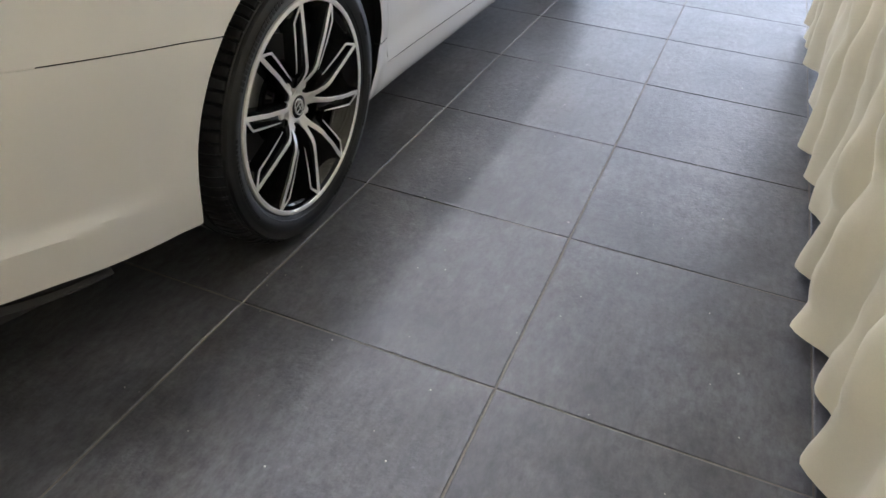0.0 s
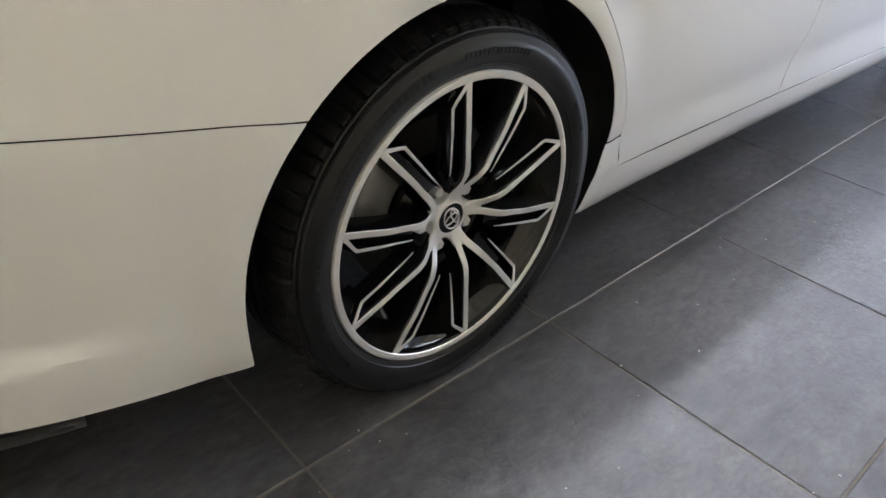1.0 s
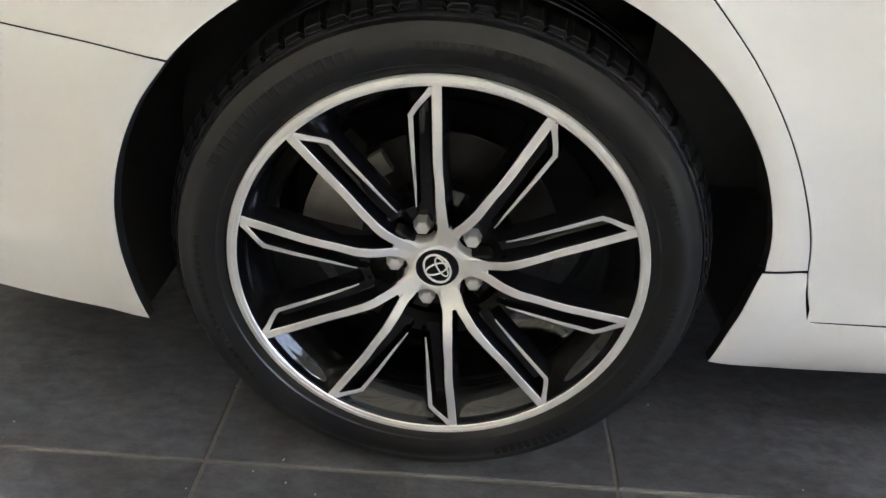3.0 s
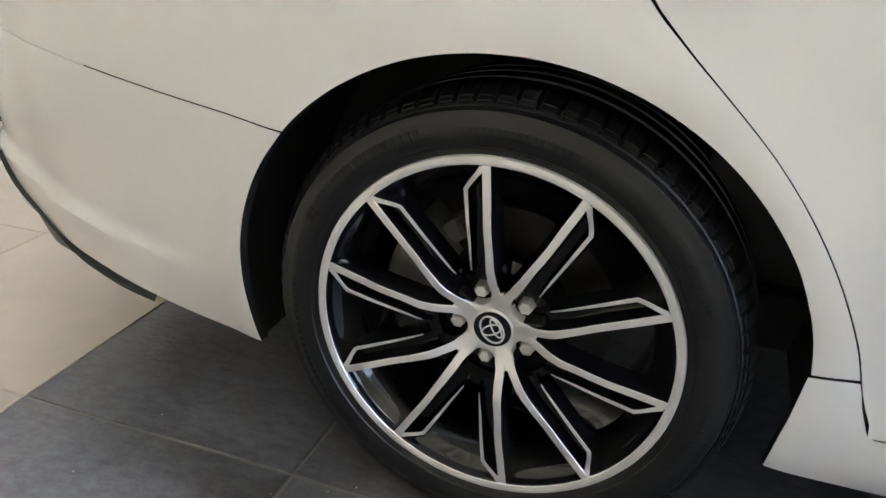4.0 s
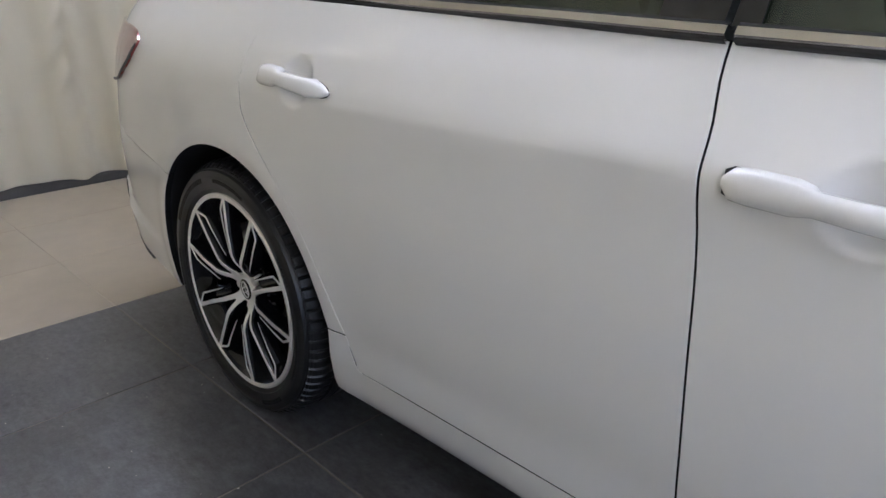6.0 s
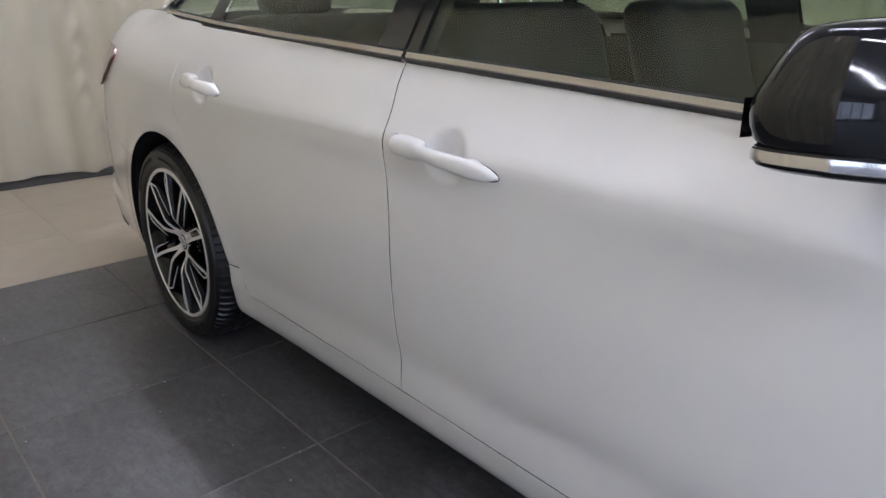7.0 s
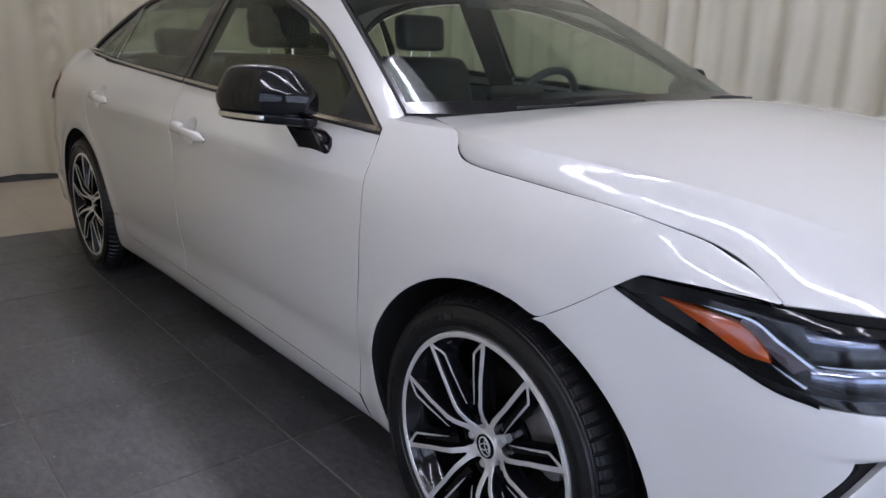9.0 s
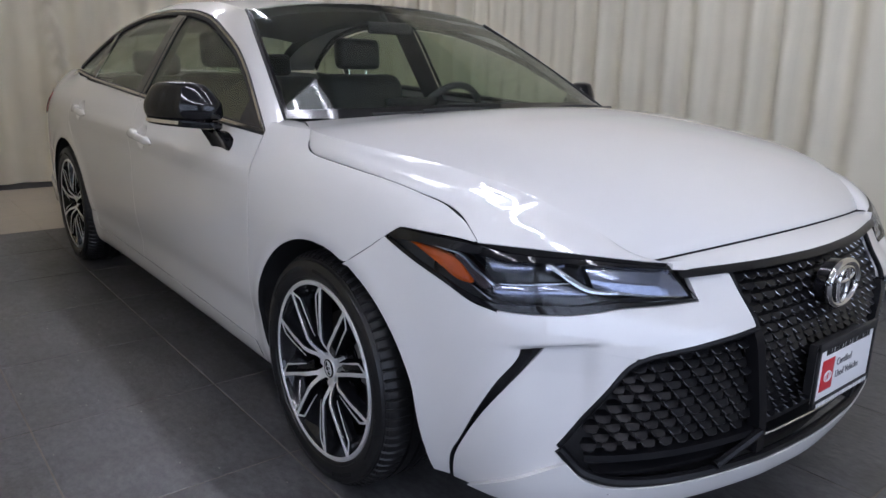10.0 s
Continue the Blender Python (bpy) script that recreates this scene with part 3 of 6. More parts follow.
def belt(x):
    return float(np.interp(x, [-.3, .1, .29, .69, .925, 1.17, 1.6, 2.14, 2.40], [1.075, 1.048, 1.036, 1.018, 1.009, .998, .981, .955, .946]))


RDOOR = smoothed([.303, .341, .412, .49, .55, .62, .68, .73, .78, .82, .88, .93, .96, .99, 1.04], [.474, .458, .437, .403, .369, .318, .262, .212, .168, .147, .142, .150, .159, .172, .206])
BCUT = smoothed([.30, .5, .7, .83, .90, .95, .99], [1.200, 1.215, 1.211, 1.203, 1.199, 1.190, 1.184])
FCUT = smoothed([.20, .27, .33, .41, .53, .66, .80, .88, .95], [2.391, 2.394, 2.404, 2.416, 2.430, 2.438, 2.440, 2.435, 2.417])


def side_grid(left, right, z0, ztop_l, ztop_r, nu, nv):
    """A door's (s, z) grid between two cut lines x(z)."""
    rows = []
    for i in range(nu):
        u, col = i / (nu - 1), []
        for j in range(nv):
            v = j / (nv - 1)
            zl, zr = z0[0] + (ztop_l - z0[0]) * v, z0[1] + (ztop_r - z0[1]) * v
            xl, xr = float(left(zl)), float(right(zr))
            x, z = xl + (xr - xl) * u, zl + (zr - zl) * u
            if v > 0:
                z += (belt(x) - (ztop_l + (ztop_r - ztop_l) * u)) * v**3
            col.append((sx(x), z))
        rows.append(col)
    return rows


car = empty("car", "pearl white four-door saloon with black alloy wheels and black mirrors", "car")


def both(fn):
    for sg in (-1, 1):
        fn(sg)


# greenhouse: the side glass lies on a leaning plane
def G(x, z, sg=-1, out=0.0):
    bow = .028 * ((x - 1.05) / 1.35) ** 2
    y = .848 - .60 * (z - .995) - .22 * max(0, z - 1.24) ** 2 * 4 - bow + out * .857
    return Vector((x, sg * y, z + out * .515))


DLO_TOP = [(-.18, 1.080), (-.06, 1.150), (.10, 1.222), (.30, 1.295), (.476, 1.332), (.70, 1.36), (.93, 1.369), (1.2, 1.36), (1.48, 1.327), (1.753, 1.256), (1.94, 1.192), (2.10, 1.118), (2.265, 1.028), (2.424, .938)]
_dlo = along(DLO_TOP, 200)


def dlo_top(x):
    return float(np.interp(x, _dlo[:, 0], _dlo[:, 1]))


def dlo_bot(x):
    return belt(x) + .012 + .010 * (x < -.1) * (-.1 - x)


def window_grid(x0, x1, top0, top1, n, m, inset=.012):
    """Grid over a window between slanted ends; top0 and top1 shift the ends at the roof."""
    rows = []
    for i in range(n):
        u, col = i / (n - 1), []
        xb = x0 + (x1 - x0) * u
        for j in range(m):
            v = j / (m - 1)
            x = xb + (top0 + (top1 - top0) * u) * v
            lo, hi = dlo_bot(x) + inset * .4, dlo_top(x) - inset
            hi = max(hi, lo + .002)
            col.append((x, lo + (hi - lo) * v))
        rows.append(col)
    return rows


def pane(name, grid, fn, sg, mat, parent, label, thick=.004, lift=0.0):
    mb = Mesh()
    a = [[fn(x, z, sg, lift) for x, z in row] for row in grid]
    b = [[fn(x, z, sg, lift - thick) for x, z in row] for row in grid]
    mb.grid(a)
    mb.grid(b)
    nu, nv = len(a), len(a[0])
    loop = [(i, 0) for i in range(nu)] + [(nu - 1, j) for j in range(1, nv)] + [(i, nv - 1) for i in range(nu - 2, -1, -1)] + [(0, j) for j in range(nv - 2, 0, -1)]
    mb.grid([[a[i][j], b[i][j]] for i, j in loop], 0, wrap_u=True)
    return mb.put(name, mat, parent, label)


def strip(mb, path, fn, sg, width, mat=0, lift=.004, up=True, depth=.012):
    """A trim strip laid along (x, z) points of a surface, width across it."""
    p = np.array(path, float)
    t = np.gradient(p, axis=0)
    t /= np.linalg.norm(t, axis=1, keepdims=True) + 1e-9
    nrm = np.stack([-t[:, 1], t[:, 0]], 1) * (1 if up else -1)
    rows = []
    for q, n in zip(p, nrm):
        row = []
        for w, o in ((0, lift - depth), (0, lift * .5), (.15, lift), (.85, lift), (1, lift * .5), (1, lift - depth)):
            c = q + n * width * w
            row.append(fn(c[0], c[1], sg, o))
        rows.append(row)
    mb.grid(rows, mat)


def door_handle(sg, x0, x1, z, parent, tilt):
    """A pull handle over a round scoop, thick at the rear and pointed ahead."""
    mb = Mesh()
    n = 26
    rows = []
    for i in range(n):
        u = i / (n - 1)
        x = x0 + (x1 - x0) * u
        half = float(np.interp(u, [0, .03, .1, .28, .36, .6, .8, .93, 1], [.008, .0175, .0195, .0185, .013, .0145, .0165, .011, .003]))
        proud = float(np.interp(u, [0, .04, .2, .5, .8, .95, 1], [.004, .012, .017, .024, .018, .009, .003]))
        zc = z + tilt * u + .004 * math.sin(u * math.pi)
        row = []
        for k in range(14):
            a = 2 * math.pi * k / 14
            ca, sa = math.cos(a), math.sin(a)
            o = proud - .0075 + .0105 * math.copysign(abs(ca) ** .7, ca)
            row.append(P(sx(x), zc + half * math.copysign(abs(sa) ** .75, sa), sg, max(o, -.004) if .34 < u < .8 else (o if ca > 0 else -.006)))
        rows.append(row)
    mb.grid(rows, 0, wrap_v=True)
    for r in (rows[0], rows[-1]):
        mb.add(r, [tuple(range(14))])
    h = mb.put("door_handle", PAINT, parent, "white pull handle", 50)
    # dark shut line under each end of the handle
    for c0, c1, hh in ((x0 - .0003, x0 + .060, .0180), (x1 - .060, x1 + .0022, .0150)):
        mb = Mesh()
        rows = []
        for i in range(14):
            u = i / 13
            x = c0 + (c1 - c0) * u
            t = (x - x0) / (x1 - x0)
            ww = hh * (math.sqrt(max(0, 1 - max(0, (t - .80) / .21) ** 2)) if c1 > x1 else (1 - max(0, .03 - t) * 8))
            zc = z + tilt * t + .004 * math.sin(max(0, min(1, t)) * math.pi)
            rows.append([P(sx(x), zc + ww * w, sg, .0012) for w in (-1, -.4, .4, 1)])
        mb.grid(rows)
        mb.put("handle_seal", BLACK_PLASTIC, h)


def bowl(P0, cx, cz, rx, rz, deep):
    """Wraps the skin so that it sinks in an oval bowl."""
    def Q(s, z, sg=-1, out=0.0):
        r = ((s - cx) / rx) ** 2 + ((z - cz) / rz) ** 2
        dip = deep * (1 - r) ** 1.3 if r < 1 else 0
        return P0(s, z, sg, out - dip)
    return Q


def refine(g, s0, s1, z0, z1):
    """Adds rows and columns to a grid so that a small feature gets its own facets."""
    g = np.array(g)
    nu, nv = g.shape[:2]
    us, vs = np.linspace(0, 1, nu), np.linspace(0, 1, nv)
    keep_u, keep_v = set(us), set(vs)
    near = [(i, j) for i in range(nu) for j in range(nv) if s0 < g[i, j, 0] < s1 and z0 < g[i, j, 1] < z1]
    if near:
        a, b = min(i for i, _ in near) - 1, max(i for i, _ in near) + 1
        c, d = min(j for _, j in near) - 1, max(j for _, j in near) + 1
        keep_u |= set(np.linspace(us[max(a, 0)], us[min(b, nu - 1)], 28))
        keep_v |= set(np.linspace(vs[max(c, 0)], vs[min(d, nv - 1)], 26))
    U, V = np.array(sorted(keep_u)), np.array(sorted(keep_v))
    tmp = np.stack([np.stack([np.interp(U, us, g[:, j, k]) for j in range(nv)], 1) for k in range(2)], 2)
    return np.stack([np.stack([np.interp(V, vs, tmp[i, :, k]) for i in range(len(U))], 0) for k in range(2)], 2)


def side(sg):
    global P
    base = P
    # doors, each with its glass, trim and handle
    for nm, left, right, tl, tr, hx, hz in (("rear_door", RDOOR, BCUT, 1.038, .998, (.224, .470), .8955), ("front_door", BCUT, FCUT, .998, .947, (1.232, 1.524), .852)):
        g = side_grid(left, right, (.287, .280) if nm == "rear_door" else (.280, .262), tl, tr, 40, 34)
        cx = hx[0] + .52 * (hx[1] - hx[0])
        cz = hz - .006
        g = refine(g, sx(cx) - .06, sx(cx) + .06, cz - .06, cz + .06)
        P = bowl(base, sx(cx), cz, .058, .050, .022)
        mb = Mesh()
        skin(mb, g, sg)
        door = mb.put(nm, [PAINT, SHUT], car, "white door panel", 26)
        P = base
        door_handle(sg, hx[0], hx[1], hz, door, -.020)
        if nm == "rear_door":
            pane("window_glass", window_grid(.285, 1.085, .03, .0, 24, 10, .02), G, sg, SIDE_GLASS, door, "tinted side glass", lift=-.004)
            pane("quarter_glass", window_grid(-.14, .195, .05, .06, 16, 8, .018), G, sg, SIDE_GLASS, door, "small tinted corner glass", lift=-.004)
        else:
            pane("window_glass", window_grid(1.215, 2.36, -.01, .0, 30, 10, .02), G, sg, SIDE_GLASS, door, "tinted side glass", lift=-.004)
        # belt trim: chrome strip over a black seal
        lo, hi = (-.16, 1.180) if nm == "rear_door" else (1.192, 2.403)
        xs = np.linspace(lo, hi, 40)
        mb = Mesh()
        strip(mb, [(x, dlo_bot(x) - .010) for x in xs], G, sg, .0135, 0, .007)
        mb.put("belt_trim", TRIM, door, "satin chrome belt strip")
        mb = Mesh()
        strip(mb, [(x, dlo_bot(x) - .0135) for x in xs], G, sg, .004, 0, .003)
        strip(mb, [(x, dlo_bot(x) + .0035) for x in xs], G, sg, .004, 0, .003)
        mb.put("belt_seal", BLACK_PLASTIC, door)
    # pillars between the panes
    for x0, x1, t0, t1 in ((1.083, 1.172, 0, .0), (1.182, 1.216, .0, -.008), (.20, .285, .055, .03)):
        rows = window_grid(x0, x1, t0, t1, 4, 10, .008)
        mb = Mesh()
        mb.grid([[G(x, z, sg, .001) for x, z in r] for r in rows])
        mb.put("pillar_cover", BLACK_GLOSS, car, "black pillar cover")
    # bright frame and black seal over the windows
    path = _dlo[3:-1]
    path = path[path[:, 0] < 2.415]
    mb = Mesh()
    strip(mb, path, G, sg, .0105, 0, .006, up=True)
    mb.put("window_surround", TRIM, car, "satin chrome window surround")
    mb = Mesh()
    strip(mb, path, G, sg, .012, 0, .002, up=False)
    strip(mb, [(a, b + .0105) for a, b in path], G, sg, .006, 0, .003, up=True)
    mb.put("window_seal", BLACK_PLASTIC, car)
    # small black sail behind the mirror
    mb = Mesh()
    rows = window_grid(2.215, 2.375, .0, 0, 8, 6, .006)
    mb.grid([[G(x, z, sg, .0015) for x, z in r] for r in rows])
    mb.put("mirror_sail", BLACK_PLASTIC, car)

    # quarter panel
    A = lambda d: arch(.007, .391, .371, d)
    pairs = [(X(.450, .371), X(A(4.2)[0], .370)), (X(.437, .412), X(*A(11))), (X(.403, .49), X(*A(24))), (X(.369, .55), X(*A(34))), (X(.318, .62), X(*A(46))), (X(.262, .68), X(*A(57))),
             (X(.212, .73), X(*A(66))), (X(.168, .78), X(*A(75))), (X(.147, .82), X(*A(81))), (X(.142, .88), X(*A(86))), (X(.159, .96), X(*A(91))), (X(.206, 1.04), X(*A(96))),
             (X(.0, 1.058), X(*A(103))), (X(-.22, 1.075), X(*A(110))), (X(-.55, 1.08), X(*A(120))), (X(-.80, 1.05), X(*A(128))), (X(-.86, .93), X(*A(133))), (X(-.84, .80), X(*A(135.5))), (X(-.80, .671), X(*A(137.2)))]
    mb = Mesh()
    skin(mb, ribbon(pairs, 110, 26), sg, gap=.0014)
    mb.put("rear_quarter_panel", [PAINT, SHUT], car, "white rear wing over the wheel", 26)
    # rear bumper with its lower dark edge; its upper edge follows the wing's
    a0, a1 = X(*A(137.2)), X(-.80, .671)
    seam = [(sx(x), a0[1] + (a1[1] - a0[1]) * (sx(x) - a0[0]) / (a1[0] - a0[0]) - .0006) for x in (-.32, -.40, -.48, -.58, -.66, -.74)]
    g = coons([X(-.375, .233), X(-.381, .285), X(*A(180)), X(*A(172)), X(*A(164)), X(*A(156)), X(*A(147)), X(*A(137.5))], [(TAIL, .33), (TAIL, .5), (TAIL, .680)],
              [X(-.375, .233), X(-.42, .239), X(-.50, .252), X(-.60, .272), X(-.70, .295), (-.86, .315), (-1.05, .335), (-1.3, .33), (TAIL, .33)],
              [X(*A(137.5)), *seam, (-.90, .674), (-1.05, .680), (-1.3, .680), (TAIL, .680)], 80, 40)
    mb = Mesh()
    skin(mb, g, sg, gap=.0011)
    mb.put("rear_bumper", [PAINT, SHUT], car, "white rear bumper", 26)
    mb = Mesh()
    mb.grid([[P(s, zl + dz, sg, -.0012) for dz in (-.014, 0, .012)] for s, zl in along([X(-.645, .645), X(-.70, .655), (-.86, .671), (-1.05, .677), (-1.9, .678)], 40)])
    mb.put("bumper_joint", PAINT, car)
    mb = Mesh()
    rows = ribbon([(X(-.60, .270), X(-.60, .262)), (X(-.72, .30), X(-.72, .26)), ((-.86, .315), (-.86, .25)), ((-1.05, .335), (-1.05, .24)), ((-1.5, .33), (-1.5, .22)), ((TAIL, .33), (TAIL, .22))], 30, 5)
    mb.grid([[P(*q, sg, -.012) for q in r] for r in rows])
    mb.put("bumper_valance", BLACK_PLASTIC, car)
    mb = Mesh()
    rows = []
    for s, z, o in along([(-.60, .262, .0), (-.70, .276, .001), (-.80, .297, .004), (-.90, .337, .008), (-.98, .390, .010), (-1.04, .440, .010)], 26):
        rows.append([P(s, z, sg, -.01), P(s, z - .010, sg, o * .8), P(s - .012, z - .006, sg, o * .8), P(s - .018, z, sg, -.01)])
    mb.grid(rows)
    mb.put("bumper_vent", LINER, car, "black vent trim on the bumper corner")
    # tail lamp
    mb = Mesh()
    outline = [((-.478, .927), (-.480, .913)), ((-.52, .946), (-.525, .874)), ((-.60, .957), (-.60, .836)), ((-.68, .962), (-.66, .808)), ((-.80, .965), (-.78, .796)), ((-1.1, .97), (-1.1, .82)), ((-1.6, .97), (-1.6, .84))]
    skin(mb, ribbon(outline, 40, 10), sg, gap=.0, out=.007)
    lamp = mb.put("tail_lamp", [RED_LENS, RED_LENS], car, "dark red tail lamp")
    mb = Mesh()
    rim = np.array([q[1] for q in outline[:5]])
    top = np.array([q[0] for q in outline[:5]])
    rows = []
    for a, b in zip(along(rim, 30), along(top, 30)):
        w = min(.006, .45 * float(np.linalg.norm(b - a)))
        c = a + (b - a) / (np.linalg.norm(b - a) + 1e-9) * w + np.array((-.010, 0))
        rows.append([P(*a, sg, .004), P(*a, sg, .0095), P(*c, sg, .0095), P(*c, sg, .006)])
    mb.grid(rows)
    mb.put("lamp_bezel", BLACK_PLASTIC, lamp, "black lamp edge")
    # upper tail
    mb = Mesh()
    skin(mb, ribbon([((-.79, .99), (-.77, .674)), ((-.95, .99), (-.95, .678)), ((-1.2, .99), (-1.2, .683)), ((TAIL, .99), (TAIL, .683))], 30, 12), sg, gap=-.004, out=-.003)
    mb.put("tail_panel", [PAINT, SHUT], car)

    # rocker
    g = coons([X(.374, .204), X(.379, .25), X(.386, .30), X(.3945, .3675)], [X(2.42, .192), X(2.40, .23), X(2.384, .2615)],
              [X(.374, .204), X(.45, .186), X(.55, .181), X(1.0, .181), X(1.9, .183), X(2.28, .188), X(2.42, .192)],
              [X(.3945, .3675), X(.42, .368), X(.4490, .3685), X(.4595, .335), X(.4715, .302), X(.4785, .288), X(.52, .286), X(1.2, .279), X(1.9, .2685), X(2.384, .2615)], 140, 14)
    mb = Mesh()
    skin(mb, g, sg, gap=.0014)
    mb.put("rocker_panel", [PAINT, SHUT], car, "white sill panel", 26)

    # front wing
    B = lambda d: arch(2.882, .400, .366, d)
    pairs = [(X(2.394, .268), X(2.426, .194)), (X(2.396, .285), X(2.55, .196)), (X(2.404, .33), X(2.515, .26)), (X(2.416, .41), X(*B(176))), (X(2.430, .53), X(*B(160))), (X(2.438, .66), X(*B(146))), (X(2.440, .80), X(*B(134))),
             (X(2.435, .88), X(*B(126))), (X(2.417, .95), X(*B(120))), (X(2.398, .983), X(*B(117))), (X(2.53, .982), X(*B(112))), (X(2.655, .981), X(*B(107))), (X(2.697, .944), X(*B(104))), (X(2.728, .930), X(*B(101.5))), (X(2.771, .923), X(*B(99))), (X(2.89, .916), X(*B(92))), (X(3.0, .909), X(*B(86))),
             (X(3.094, .902), X(*B(79))), (X(3.15, .896), X(*B(70.5))), (X(3.20, .889), X(3.06, .709)), (X(3.24, .881), X(3.11, .742)), (X(3.285, .870), X(3.163, .780)), (X(3.33, .853), X(3.213, .809)), (X(3.37, .838), X(3.31, .810)), (X(3.40, .822), X(3.37, .810)), (X(3.42, .809), X(3.416, .8075))]
    mb = Mesh()
    skin(mb, ribbon(pairs, 130, 24), sg, gap=.0023)
    grid = []
    for o, q in ((P(*X(2.400, .982), sg), (2.376, .757, .987)), (P(*X(2.531, .981), sg), (2.455, .757, .988)), (P(*X(2.59, .980), sg), (2.535, .772, .987)), (P(*X(2.653, .980), sg), (2.648, .812, .982))):
        q = Vector((q[0], sg * q[1], q[2]))
        grid.append([o + (q - o) * t + Vector((0, 0, .0015 * math.sin(math.pi * t) * (o - q).length / .1)) for t in np.linspace(0, 1, 7)] + [q + Vector((0, -sg * .002, -.02))])
    mb.grid(grid)
    mb.put("front_wing", [PAINT, SHUT], car, "white front wing over the wheel", 26)

    # front bumper corner, crease and wing under the lamp
    pairs = [(X(3.292, .200), X(3.34, .205)), (X(3.290, .25), X(3.362, .28)), (X(*B(-2)), X(3.405, .35)), (X(*B(14)), X(3.455, .44)), (X(*B(28)), X(3.497, .515)), (X(*B(42)), X(3.542, .592)), (X(*B(54)), X(3.545, .625)), (X(*B(62)), X(3.52, .655)), (X(*B(69)), X(3.49, .672)), (X(3.010, .6805), X(3.44, .680)), (X(3.06, .7082), X(3.36, .708)), (X(3.11, .7412), X(3.25, .745)), (X(3.162, .7788), X(3.170, .775))]
    mb = Mesh()
    skin(mb, ribbon(pairs, 130, 56), sg, gap=.0006)
    # below the lamp, to the wing beside the grille
    pairs = [(X(3.49, .675), X(3.535, .600)), (Y(.77, .679), Y(.785, .606)), (Y(.72, .686), Y(.70, .603)), (Y(.66, .693), Y(.64, .592)), (Y(.58, .692), Y(.56, .604)), (Y(.484, .690), Y(.44, .616)), (Y(.50, .745), Y(.345, .624)), (Y(.37, .736), Y(.340, .626))]
    skin(mb, ribbon(pairs, 150, 64), sg, 2, gap=.0003)
    # between the slot and the side grille
    pairs = [(X(3.348, .20), Y(.74, .205)), (X(3.374, .28), Y(.752, .34)), (X(3.420, .36), Y(.758, .385)), (X(3.478, .45), Y(.728, .45)), (X(3.527, .52), Y(.690, .52)), (X(3.574, .588), Y(.652, .578)), (X(3.592, .618), Y(.632, .604))]
    skin(mb, ribbon(pairs, 110, 50), sg, 2, gap=.0003, out=-.0015)
    # chin
    pairs = [(Y(.752, .345), X(3.40, .205)), (Y(.72, .305), X(3.50, .203)), (Y(.66, .282), Y(.70, .205)), (Y(.5, .272), Y(.53, .207)), (Y(.3, .270), Y(.3, .208)), (Y(.0, .270), Y(.0, .210))]
    skin(mb, ribbon(pairs, 50, 8), sg, 2, gap=.0003, out=.012)
    mb.put("front_bumper", [PAINT, SHUT, PAINT, PAINT], car, "white front bumper", 26)
    # slot beside the crease
    mb = Mesh()
    rows = ribbon([(X(3.330, .205), X(3.36, .205)), (X(3.352, .28), X(3.387, .28)), (X(3.395, .35), X(3.432, .35)), (X(3.445, .44), X(3.490, .44)), (X(3.487, .515), X(3.540, .515)), (X(3.530, .585), X(3.585, .590)), (X(3.540, .612), X(3.605, .616))], 24, 4)
    mb.grid([[P(*q, sg, -.016) for q in r] for r in rows])
    mb.put("air_slot", BLACK_GLOSS, car, "black air slot")
    headlamp(sg)


